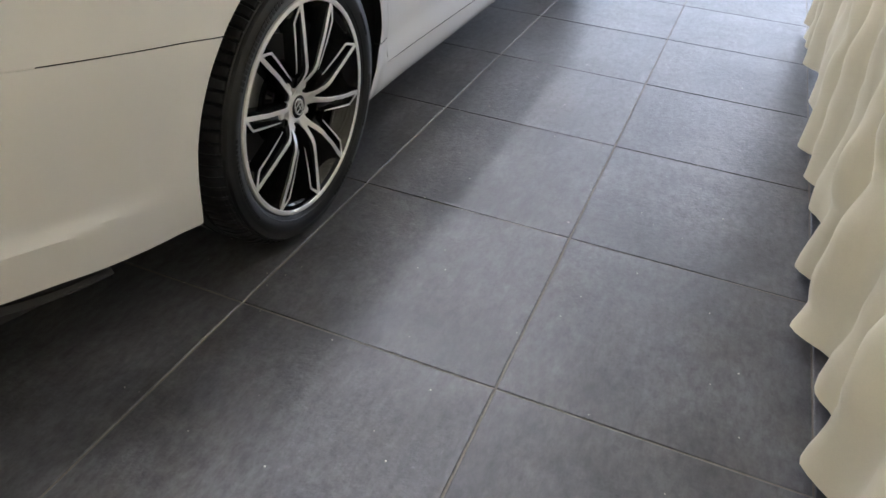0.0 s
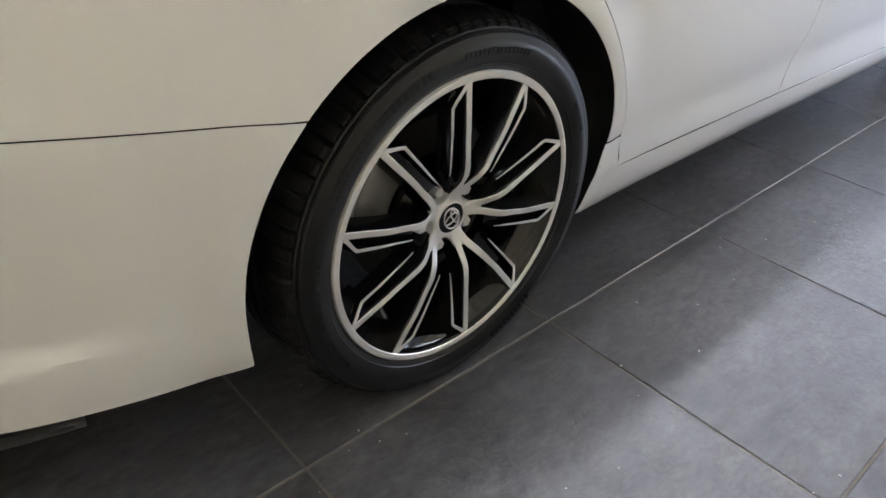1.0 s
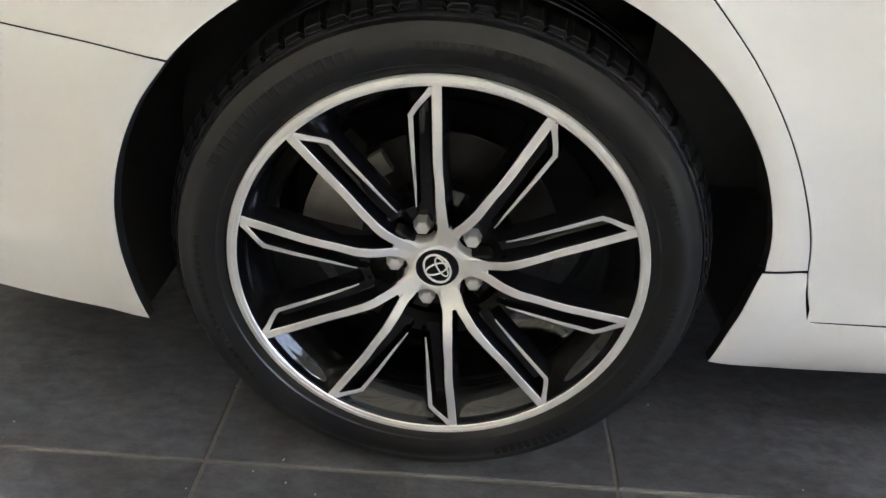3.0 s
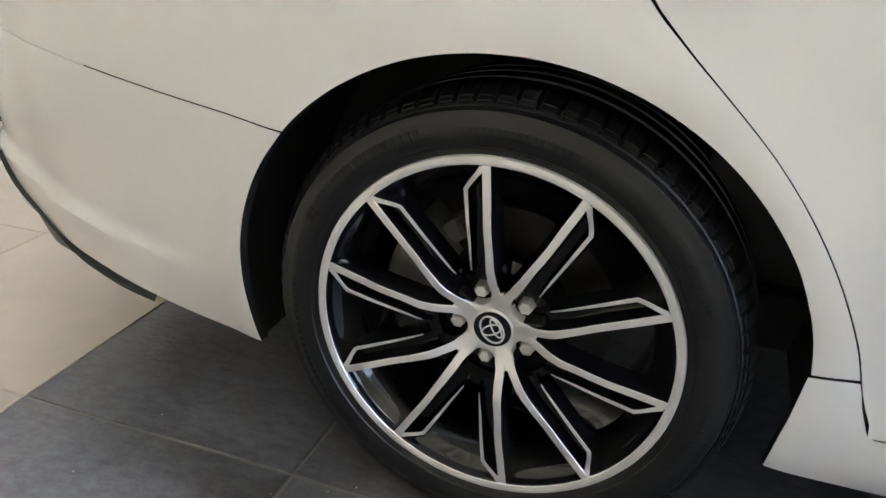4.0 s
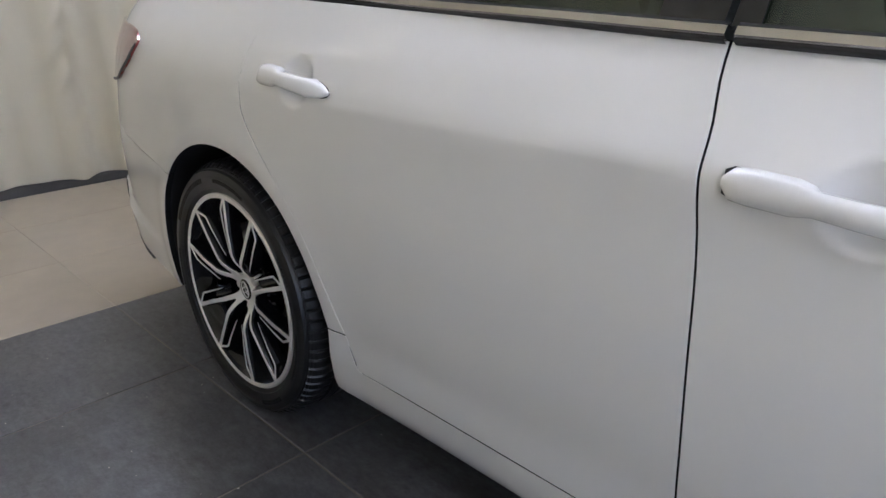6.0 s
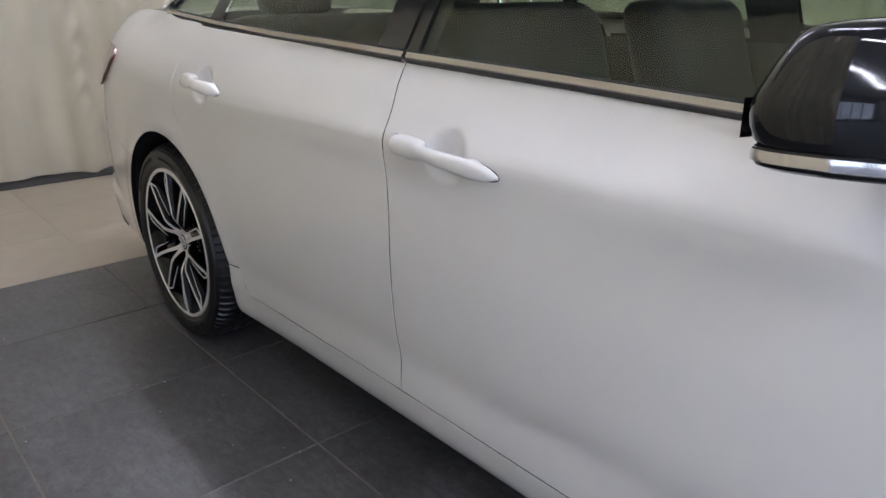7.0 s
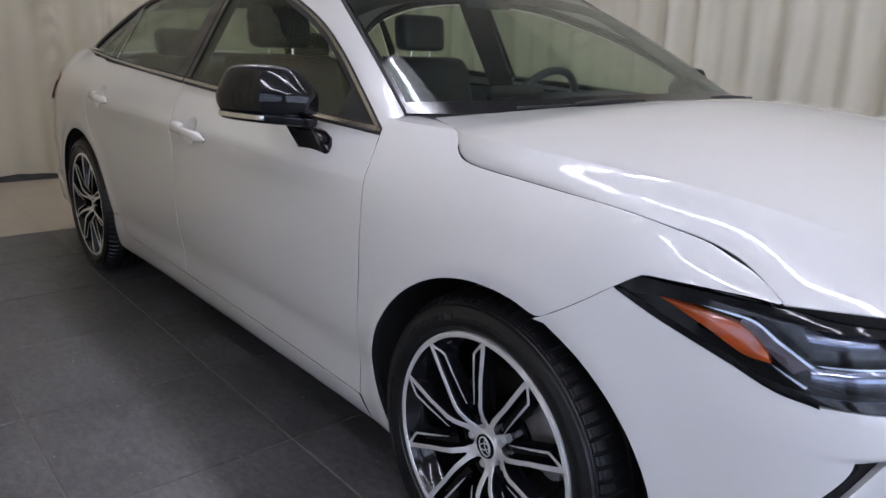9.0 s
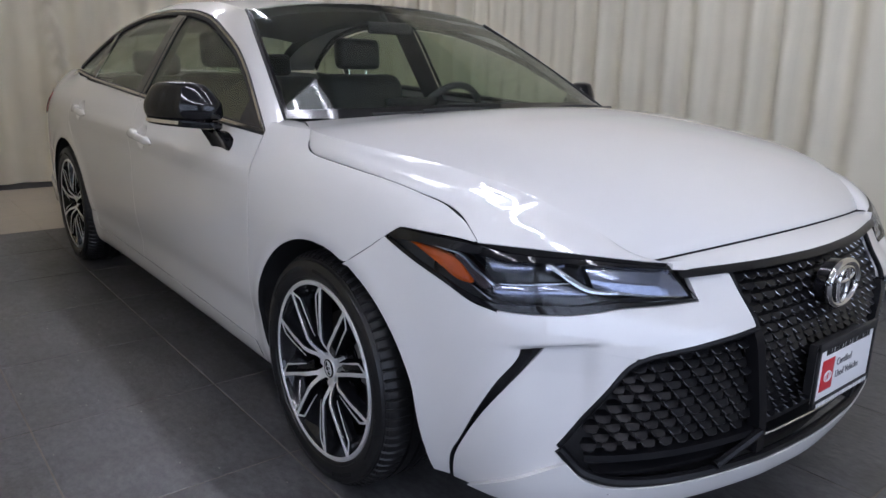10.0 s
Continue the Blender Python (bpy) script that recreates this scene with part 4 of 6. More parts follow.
def headlamp(sg):
    top = [X(3.168, .783), X(3.213, .806), X(3.31, .805), X(3.42, .803), X(3.50, .795), Y(.74, .787), Y(.65, .776), Y(.545, .764)]
    bot = [X(3.172, .778), X(3.25, .748), X(3.34, .718), X(3.44, .686), X(3.50, .679), Y(.76, .684), Y(.655, .697), Y(.482, .693)]
    g = ribbon(list(zip(top, bot)), 60, 12)
    mb = Mesh()
    skin(mb, g, sg, 0, gap=.001, depth=.012, out=.002)
    lamp_root = mb.put("headlamp", [LENS, BLACK_GLOSS], car, "clear headlamp lens over a black housing")
    mb = Mesh()
    mb.grid([[P(*q, sg, -.055) for q in r] for r in g])
    mb.put("lamp_housing", BLACK_GLOSS, lamp_root)
    gg = np.array(g)

    def spot(u, v, o):
        i, j = min(max(u, 0), 1) * 59, min(max(v, 0), 1) * 11
        a, b = int(min(i, 58)), int(min(j, 10))
        q = (gg[a, b] * (1 - i + a) + gg[a + 1, b] * (i - a)) * (1 - j + b) + (gg[a, b + 1] * (1 - i + a) + gg[a + 1, b + 1] * (i - a)) * (j - b)
        return P(*q, sg, o)

    def band(upper, lower, o, nu=24, nv=5, name="", mat=None, label="", swell=0.0, back=.012):
        """A solid strip of the lamp between two curves of (u, v)."""
        A, B = along(upper, nu), along(lower, nu)
        face = [[spot(*(A[i] + (B[i] - A[i]) * j / (nv - 1)), o + swell * math.sin(math.pi * j / (nv - 1))) for j in range(nv)] for i in range(nu)]
        deep = [[spot(*(A[i] + (B[i] - A[i]) * j / (nv - 1)), o - back) for j in range(nv)] for i in range(nu)]
        mb = Mesh()
        mb.grid(face)
        loop = [(i, 0) for i in range(nu)] + [(nu - 1, j) for j in range(1, nv)] + [(i, nv - 1) for i in range(nu - 2, -1, -1)] + [(0, j) for j in range(nv - 2, 0, -1)]
        mb.grid([[face[i][j], deep[i][j]] for i, j in loop], 0, wrap_u=True)
        return mb.put(name, mat, lamp_root, label, 35)

    band([(.0, .0), (.11, .0), (.4, .0), (.7, .0), (.99, .0)], [(.04, .52), (.11, .34), (.38, .13), (.66, .07), (.98, .05)], .0026, 60, 4, "lamp_brow", BLACK_GLOSS, "black brow", back=.004)
    band([(.0, .55), (.10, .80), (.25, .90), (.39, .91), (.61, .84), (.72, .86), (.98, .94)], [(.0, 1), (.10, 1), (.25, 1), (.39, 1), (.61, 1), (.72, 1), (.99, 1)], .0026, 60, 3, "lamp_rim", BLACK_GLOSS, "black lower rim", back=.004)
    band([(.10, .37), (.19, .36), (.26, .38), (.32, .62)], [(.11, .46), (.20, .68), (.27, .80), (.325, .74)], -.010, 24, 6, "turn_signal", AMBER, "amber turn signal", .003)
    band([(.11, .335), (.20, .25), (.28, .235), (.35, .43), (.41, .60)], [(.11, .352), (.20, .275), (.275, .265), (.345, .46), (.405, .63)], -.006, 40, 3, "lamp_bezel", SILVER_TRIM, "bright bezel line", back=.006)
    band([(.275, .27), (.30, .32), (.345, .47), (.40, .64)], [(.265, .37), (.30, .50), (.33, .66), (.37, .78)], -.014, 24, 4, "side_reflector", SMOKE, "smoky reflector")
    band([(.33, .74), (.36, .80), (.40, .87)], [(.335, .77), (.36, .83), (.395, .90)], -.008, 10, 3, "lamp_bezel", SILVER_TRIM)
    for u0, u1, v0, v1 in ((.385, .515, .20, .36), (.545, .60, .14, .24)):
        band([(u0, v0 + .02), (u1, v0 - .06)], [(u0 + .015, v1 + .04), (u1, v1 - .06)], -.014, 8, 5, "lamp_unit", LAMP_BLUE, "bluish lamp unit", .004, .03)
    band([(.40, .66), (.50, .56), (.60, .52), (.69, .62)], [(.41, .86), (.50, .82), (.58, .76), (.69, .74)], -.020, 24, 5, "low_reflector", LAMP_BLUE, "pale lower reflector", .004)
    band([(.42, .585), (.50, .53), (.60, .47), (.66, .44)], [(.42, .60), (.50, .55), (.60, .49), (.66, .46)], -.016, 24, 3, "lamp_bezel", SILVER_TRIM)
    band([(.565, .12), (.60, .24), (.645, .40), (.70, .56), (.80, .70), (.97, .90)], [(.55, .14), (.585, .27), (.63, .45), (.695, .64), (.80, .76), (.97, .94)], -.010, 40, 3, "lamp_bezel", SILVER_TRIM, "bright curved bezel", .001)
    # its pale blue stands in for the window mirrored on this half
    band([(.66, .13), (.75, .13), (.85, .12), (.985, .12)], [(.70, .54), (.78, .70), (.86, .80), (.985, .92)], -.012, 24, 6, "lamp_unit", LAMP_BLUE, "wide lamp unit, pale blue as the window mirrored in it", .006, .03)


both(side)

# ---- hood, windshield, roof, rear glass ----
HOOD_Z = smoothed([2.699, 2.731, 2.771, 2.83, 2.89, 2.95, 3.0, 3.05, 3.10, 3.15, 3.20, 3.25, 3.285, 3.336, 3.383, 3.42], [.943, .930, .923, .9195, .9160, .9124, .9090, .9051, .9006, .8951, .8881, .8790, .8705, .8530, .8310, .807])


def fair(points, n, degree=5):
    """n points on one fair curve close to the points, evenly by length."""
    p = np.array(points, float)
    t = np.r_[0, np.cumsum(np.linalg.norm(np.diff(p, axis=0), axis=1))]
    u = np.linspace(0, t[-1], n)
    return np.stack([np.polyval(np.polyfit(t, p[:, k], degree), u) for k in range(p.shape[1])], 1)


def hood_edge(x):
    z = float(HOOD_Z(x))
    p = P(sx(x), z)
    return p.x, -p.y - .0032, p.z + .0005


HOOD_NV = 61
rows = []
side_pts = [hood_edge(x) for x in np.linspace(2.701, 3.42, 50)]
nose = []
for k in np.linspace(0, 1, 17)[1:]:
    y0 = side_pts[-1][1]
    y = y0 - k * (y0 - .545)
    p = P(*Y(y, .805 - k * .039))
    nose.append((p.x - .003, -p.y, p.z + .005))
edge = [(2.658, .819, .981)] + side_pts + nose
RIDGE = fair([(2.655, .8185, .983), (2.72, .836, .980), (2.798, .842, .975), (2.885, .833, .969), (3.082, .775, .9495), (3.255, .719, .9245), (3.345, .694, .909), (3.46, .650, .872), (3.56, .602, .822), (3.622, .549, .768)], len(edge))
CROWN = smoothed([2.69, 2.8, 3.0, 3.2, 3.4, 3.55, 3.65, 3.69], [1.030, 1.036, 1.022, .992, .941, .882, .827, .790])
FLANK = 11
for i, (x, y, z) in enumerate(edge):
    u = i / (len(edge) - 1)
    R = np.array(RIDGE[i])
    E = np.array((x, y, z))
    xc = 2.690 + (3.690 - 2.690) * (u ** .92)
    zc = float(CROWN(xc))
    half = []
    for j in range(FLANK):
        t = (*np.linspace(0, .90, FLANK - 2), .95, .982)[j]
        q = E + (R - E) * t
        swell = .0105 * min(1, .1 + i / 30) * (1 - .6 * min(1, max(0, (i - 44) / 22))) * math.sin(math.pi * t) * (1 - t) ** 1.3
        half.append((q[0], q[1] + swell, q[2] + swell))
    n_top = HOOD_NV // 2 - FLANK
    for j in range(n_top + 1):
        t = (0, .003, .009)[j] if j < 3 else .009 + .991 * (j - 2) / (n_top - 2)
        k = 1 - (1 - t) ** 2
        half.append((R[0] + (xc - R[0]) * k, R[1] * (1 - t), R[2] + (zc - R[2]) * (1 - (1 - t) ** 2.1)))
    rows.append([(a, -b, c) for a, b, c in half] + [(a, b, c) for a, b, c in half[-2::-1]])
back = []
for a, b, c in rows[0]:
    w = abs(b) / .8190
    back.append((float(np.interp(w * .75, [0, .35, .6, .75], [2.676, 2.648, 2.575, 2.500])), b / .8190 * .748, .989 + .036 * (1 - min(w, 1) ** 2.2)))
rows.insert(0, back)
mb = Mesh()
mb.grid(rows)
loop = [rows[0][j] for j in range(HOOD_NV)] + [r[-1] for r in rows[1:]] + [rows[-1][j] for j in range(HOOD_NV - 2, -1, -1)] + [r[0] for r in rows[-2:0:-1]]
mb.grid([[p, (p[0], p[1] * .999, p[2] - .002)] for p in loop], 0, wrap_u=True)
mb.grid([[(p[0], p[1] * .999, p[2] - .003), (p[0], p[1] * .997, p[2] - .02)] for p in loop], 1, wrap_u=True)
mb.put("hood", [PAINT, SHUT], car, "white hood with two long creases", 55)

# nose panel between hood and grille
mb = Mesh()
front = rows[-1]
prof = []
for p in [q for q in front if abs(q[1]) < .515]:
    y = abs(p[1])
    q = P(sy(max(y, .03)), p[2] - .008 + (.748 - p[2] + .008) * min(1, max(0, (.545 - y) / .10)))
    prof.append([(p[0] + .002, p[1], p[2] - .0065), ((p[0] + q.x) / 2 + .006, p[1], (p[2] + q.z) / 2 + .006), (q.x, p[1], q.z), (q.x - .02, p[1], q.z - .006)])
mb.grid(prof)
mb.put("nose_panel", PAINT, car, "white nose strip above the grille")

WS_BASE = [(2.418, -.776, .991), (2.535, -.62, .996), (2.62, -.35, 1.004), (2.65, 0, 1.008), (2.62, .35, 1.004), (2.535, .62, .996), (2.418, .776, .991)]
WS_TOP = [(1.790, -.606, 1.350), (1.805, -.45, 1.384), (1.815, -.25, 1.398), (1.82, 0, 1.402), (1.815, .25, 1.398), (1.805, .45, 1.384), (1.790, .606, 1.350)]


def sheet(name, a, b, mat, parent, label, bulge=.03, thick=.005, n=40, m=18, rise=(0, 0, 1)):
    A, B = along(a, n), along(b, n)
    top = []
    for i in range(n):
        edge_w = math.sin(math.pi * i / (n - 1)) ** .5
        top.append([tuple(A[i] + (B[i] - A[i]) * j / (m - 1) + np.array(rise) * bulge * math.sin(math.pi * j / (m - 1)) * (.3 + .7 * edge_w)) for j in range(m)])
    mb = Mesh()
    mb.grid(top)
    low = [[(p[0] - thick * .6, p[1], p[2] - thick) for p in r] for r in top]
    mb.grid(low)
    nu, nv = n, m
    loop = [(i, 0) for i in range(nu)] + [(nu - 1, j) for j in range(1, nv)] + [(i, nv - 1) for i in range(nu - 2, -1, -1)] + [(0, j) for j in range(nv - 2, 0, -1)]
    mb.grid([[top[i][j], low[i][j]] for i, j in loop], 0, wrap_u=True)
    return mb.put(name, mat, parent, label), top


ws, ws_pts = sheet("windshield", WS_BASE, WS_TOP, WINDSHIELD, car, "clear curved windshield")
ws.visible_shadow = False
RG_TOP = [(-.02, -.555, 1.300), (.06, -.3, 1.352), (.08, 0, 1.362), (.06, .3, 1.352), (-.02, .555, 1.300)]
RG_BASE = [(-.60, -.60, 1.060), (-.72, -.35, 1.066), (-.76, 0, 1.068), (-.72, .35, 1.066), (-.60, .60, 1.060)]
rg, _ = sheet("rear_window", RG_BASE, RG_TOP, REAR_GLASS, car, "tinted rear window", .03)
rg.visible_shadow = False

# black band and moulding round the windshield
mb = Mesh()
for i0, i1 in ((0, 1), (-1, -2)):
    col = []
    for a, b in zip(ws_pts[i0], ws_pts[i1]):
        q = [a[k] + (b[k] - a[k]) * .35 for k in range(3)]
        col.append([(a[0] + .001, a[1], a[2] + .0022), (q[0] + .001, q[1], q[2] + .0022)])
    mb.grid(col)
mb.grid([[(p[0] + .001, p[1], p[2] + .0022) for p in (r[0], r[1])] for r in ws_pts])
mb.put("windshield_band", BLACK_GLOSS, ws, "black glass border")
for i in (0, -1):
    mb = Mesh()
    mb.tube([(q[0], q[1] * 1.004, q[2] + .002) for q in ws_pts[i]], .0065, 8)
    mb.put("windshield_moulding", BLACK_PLASTIC, ws, "black rubber moulding")

# roof with rails and pillars, one sheet per side strip and the top
RAIL = [(2.428, .826, .980), (2.36, .802, 1.022), (2.22, .770, 1.092), (2.06, .736, 1.162), (1.90, .697, 1.234), (1.74, .654, 1.300), (1.56, .614, 1.347), (1.3, .590, 1.382), (.9, .580, 1.398), (.5, .580, 1.380), (.2, .585, 1.325), (-.05, .600, 1.250), (-.30, .640, 1.160), (-.55, .690, 1.085)]
INNER = [(2.428, .786, .990), (2.378, .774, 1.022), (2.25, .741, 1.100), (2.12, .707, 1.176), (1.97, .667, 1.260), (1.80, .618, 1.344), (1.58, .570, 1.378), (1.3, .54, 1.408), (.9, .53, 1.420), (.5, .53, 1.402), (.2, .535, 1.350), (-.02, .552, 1.302), (-.30, .580, 1.190), (-.58, .612, 1.075)]


def pillars(sg):
    n = 90
    rail, inner, top = along(RAIL, n), along(INNER, n), along(DLO_TOP[::-1], n)
    rows = []
    for i in range(n):
        o = G(top[i][0], top[i][1] + .016, sg, .003)
        r, q = rail[i], inner[i]
        r, q = Vector((r[0], sg * r[1], r[2])), Vector((q[0], sg * q[1], q[2]))
        row = []
        for t in np.linspace(0, 1, 9):
            row.append(tuple((1 - t) ** 2 * o + 2 * t * (1 - t) * r + t * t * q))
        rows.append(row)
    mb = Mesh()
    mb.grid(rows)
    mb.grid([[r[-1], (r[-1][0] - .004, r[-1][1] - sg * .004, r[-1][2] - .02)] for r in rows])
    mb.put("roof_rail", PAINT, car, "white pillar and roof rail", 60)


both(pillars)
n = 60
inner = along(INNER[5:12], n)
rows = []
for p in inner:
    crown = .040 + .020 * max(0, (p[0] - 1.3) / .5)
    fwd = .018 * max(0, (p[0] - 1.2) / .5) ** 2 if p[0] > 1.2 else (.10 * max(0, (.3 - p[0]) / .32) ** 2 if p[0] < .3 else 0)
    row = []
    for w in np.linspace(-1, 1, 25):
        c = 1 - w * w
        row.append((p[0] + fwd * c, p[1] * w, p[2] + crown * (1 - abs(w) ** 2.4)))
    rows.append(row)
mb = Mesh()
mb.grid(rows)
mb.put("roof", PAINT, car, "white roof", 60)
mb = Mesh()
mb.grid([[(p[0] * .995, p[1] * .97, p[2] - .03) for p in r] for r in rows])
for sg in (-1, 1):
    rail_in = along(INNER, 60)
    mb.grid([[(q[0], sg * (q[1] - .012), q[2] - .012), (q[0] - .01, sg * (q[1] + .01), q[2] - .035), (q[0] - .015, sg * (q[1] + .035), q[2] - .05)] for q in rail_in])
mb.put("headliner", HEADLINER, car, "grey cloth headliner")
# trunk lid
mb = Mesh()
rows = [[(x, y, z - .05 * (abs(y) / .75) ** 2.5) for y in np.linspace(-w, w, 19)] for x, z, w in ((-.62, 1.07, .72), (-.75, 1.085, .70), (-.9, 1.09, .64), (-1.0, 1.085, .54), (-1.03, 1.06, .48), (-1.03, 1.0, .50), (-1.02, .84, .54))]
mb.grid(rows)
mb.put("trunk_lid", PAINT, car, "white trunk lid")

# cowl, wipers
mb = Mesh()
A = along([(2.425, -.785, .976), (2.53, -.67, .980), (2.64, -.38, .992), (2.675, 0, .998), (2.64, .38, .992), (2.53, .67, .980), (2.425, .785, .976)], 40)
mb.grid([[(p[0] - .05, p[1], p[2] - .004), (p[0], p[1], p[2]), (p[0] + .10, p[1] * 1.02, p[2] - .03)] for p in A])
mb.put("cowl", BLACK_PLASTIC, car, "black cowl panel")
for y0, y1 in ((-.55, .05), (.10, .66)):
    mb = Mesh()
    pts = [(2.625 - .16 * abs(y) ** 2 * .9, y, 1.014 - .018 * abs(y)) for y in np.linspace(y0, y1, 12)]
    mb.tube([(p[0] - .01, p[1], p[2] + .006) for p in pts], .006, 6)
    mb.tube([(p[0] + .02, p[1], p[2] + .014) for p in pts[3:9]], [.006, .008, .009, .008, .006, .004], 6)
    mb.put("wiper", BLACK_PLASTIC, car, "black wiper arm")

# door mirrors
PLAN_OF_MIRROR = [(2.216, .912), (2.222, .935), (2.208, .970), (2.178, 1.012), (2.138, 1.048), (2.090, 1.074), (2.050, 1.082), (2.022, 1.070), (2.009, 1.040), (2.014, .990), (2.045, .945), (2.10, .912), (2.16, .896), (2.20, .897), (2.216, .912)]
MIRROR_PLAN = [(a - .10 * (b - .905), .905 + (b - .905) * 1.10) for a, b in PLAN_OF_MIRROR]
MIRROR_MID = np.array((2.106, .994))


def mirror_ring(level, shift, z, sg, pts, slope=0.0):
    """One level of the housing: the plan scaled about its middle and moved outwards."""
    c = MIRROR_MID + shift * np.array((-.58, .81))
    out = []
    for q in pts:
        a, b = c + (np.array(q) - MIRROR_MID) * level
        out.append((a, sg * b, z + .012 - slope * (1.08 - b)))
    return out


def mirror(sg):
    ring = along(MIRROR_PLAN, 113)
    levels = [(.30, -.012, .966), (.86, -.012, .963), (.915, -.011, .966), (.955, -.010, .974), (.98, -.009, .985), (.985, -.008, .996), (.985, -.008, 1.006), (.965, -.008, 1.017), (.915, -.007, 1.028), (.86, -.005, 1.039), (.80, -.003, 1.050), (.735, -.001, 1.061), (.68, 0, 1.069), (.625, 0, 1.0745), (.55, 0, 1.078), (.42, 0, 1.0815), (.2, 0, 1.0840), (.02, 0, 1.0845)]
    mb = Mesh()
    mb.grid([mirror_ring(k, d, z, sg, ring[:-1:2]) for k, d, z in levels], 0, wrap_v=True)
    house = mb.put("door_mirror", BLACK_GLOSS, car, "gloss black mirror housing", 60)
    # signal strip round the outer end, black lip under it
    front = ring[24:70]
    mb = Mesh()
    mb.grid([list(r) for r in zip(*[mirror_ring(k, -.010, z, sg, front, .09) for k, z in ((.88, .9675), (.955, .9655), (.965, .960), (.96, .9545), (.92, .9525))])])
    mb.put("mirror_signal", CHROME, house, "bright signal strip")
    mb = Mesh()
    mb.grid([mirror_ring(k, -.010, z, sg, ring[:-1:2], .09) for k, z in ((.88, .972), (.94, .968), (.945, .956), (.92, .950), (.85, .947), (.5, .946))], 0, wrap_v=True)
    mb.put("mirror_lip", BLACK_GLOSS, house)
    mb = Mesh()
    foot = []
    for u in np.linspace(0, 1, 10):
        c = Vector((2.178 - .014 * u, sg * (.874 + .064 * u ** .8), .868 + .090 * u ** 1.1))
        hx, hz = .084 - .012 * u ** .8, .070 - .042 * u
        foot.append([tuple(c + Vector((hx * math.cos(a), sg * hz * .9 * math.sin(a) * u, hz * math.sin(a)))) for a in np.linspace(0, 2 * math.pi, 17)[:-1]])
    mb.grid(foot, 0, wrap_v=True)
    mb.put("mirror_arm", BLACK_GLOSS, house, "black mirror arm")
    mb = Mesh()
    mb.grid([[(float(np.interp(i / 7, [0, 1], [2.030, 1.992])) - .002, sg * (.95 + .10 * i / 7), .980 + .04 * j / 5) for j in range(6)] for i in range(8)])
    mb.put("mirror_glass", CHROME, house, "mirror glass")


both(mirror)

# grille: dark backing, frame and many small cells
def grille_point(y, z, back=.03):
    p = P(sy(abs(y)), z, -1, -back) if abs(y) > .02 else P(sy(.02), z, -1, -back)
    return Vector((p.x, y, p.z))


mb = Mesh()
rows = []
for y in np.linspace(-.76, .76, 70):
    top = float(np.interp(abs(y), [0, .36, .425, .43, .60, .635, .70, .735, .76], [.745, .742, .738, .625, .600, .590, .48, .41, .37]))
    rows.append([grille_point(y, z, .050) for z in np.linspace(.20, top, 14)])
mb.grid(rows)
grille = mb.put("grille", BLACK_PLASTIC, car, "black mesh grille")
cells = Mesh()
row_no = 0
rnd = random.Random(12)
for z in np.arange(.385, .742, .0225):
    row_no += 1
    for k in range(-32, 33):
        y = (k + .5 * (row_no % 2)) * .040
        a = abs(y)
        lim = float(np.interp(z, [.37, .39, .44, .52, .575, .60], [.70, .73, .70, .665, .62, .48])) if z < .605 else float(np.interp(z, [.605, .63, .70, .742], [.42, .345, .365, .375])) - .01
        if a > lim or abs(a - .27 - (z - .357) * .26) < .024 and z < .625:
            continue
        c = grille_point(y, z, .028)
        t = (grille_point(y + .01, z, .028) - grille_point(y - .01, z, .028)).normalized()
        nrm = Vector((t.y, -t.x, 0))
        if nrm.x < 0:
            nrm = -nrm
        tip, yaw = rnd.uniform(-.06, .06), rnd.uniform(-.05, .05)

        def at(u, v, o):
            return c + t * u + Vector((0, 0, v)) + nrm * (o + v * tip + u * yaw)
        # a faceted scale: a sunk upper face, a pointed rounded lip below, a bright facet as a painted glint at its
        # corner
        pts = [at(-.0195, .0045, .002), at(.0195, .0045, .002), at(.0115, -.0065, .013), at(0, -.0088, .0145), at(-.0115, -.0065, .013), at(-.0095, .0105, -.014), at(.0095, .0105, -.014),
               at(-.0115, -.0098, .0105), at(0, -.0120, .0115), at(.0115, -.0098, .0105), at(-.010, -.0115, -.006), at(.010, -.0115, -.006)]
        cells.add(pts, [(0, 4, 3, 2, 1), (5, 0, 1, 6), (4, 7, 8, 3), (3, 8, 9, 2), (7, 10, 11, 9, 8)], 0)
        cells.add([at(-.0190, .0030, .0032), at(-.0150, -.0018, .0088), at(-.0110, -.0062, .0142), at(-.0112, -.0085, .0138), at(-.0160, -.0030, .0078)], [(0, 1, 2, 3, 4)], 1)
tagged(cells.put("grille_mesh", [GRILLE_GLOSS, GRILLE_GLINT], grille, "black faceted mesh", 0), kind="stuff")
# frame rims and bars
def rim(mb, pts, sg, r=.008, out=-.004):
    q = along(pts, 50)
    mb.tube([P(sy(y), z, sg, out) for y, z in q], r, 8)


def nose_row(limit, n, prof):
    """Rows of a bar that runs across the whole nose."""
    rows = []
    for y in np.linspace(-limit, limit, n):
        row = []
        for z, o in prof:
            p = P(sy(max(abs(y), .02)), z, -1, o)
            row.append((p.x, y, p.z))
        rows.append(row)
    return rows


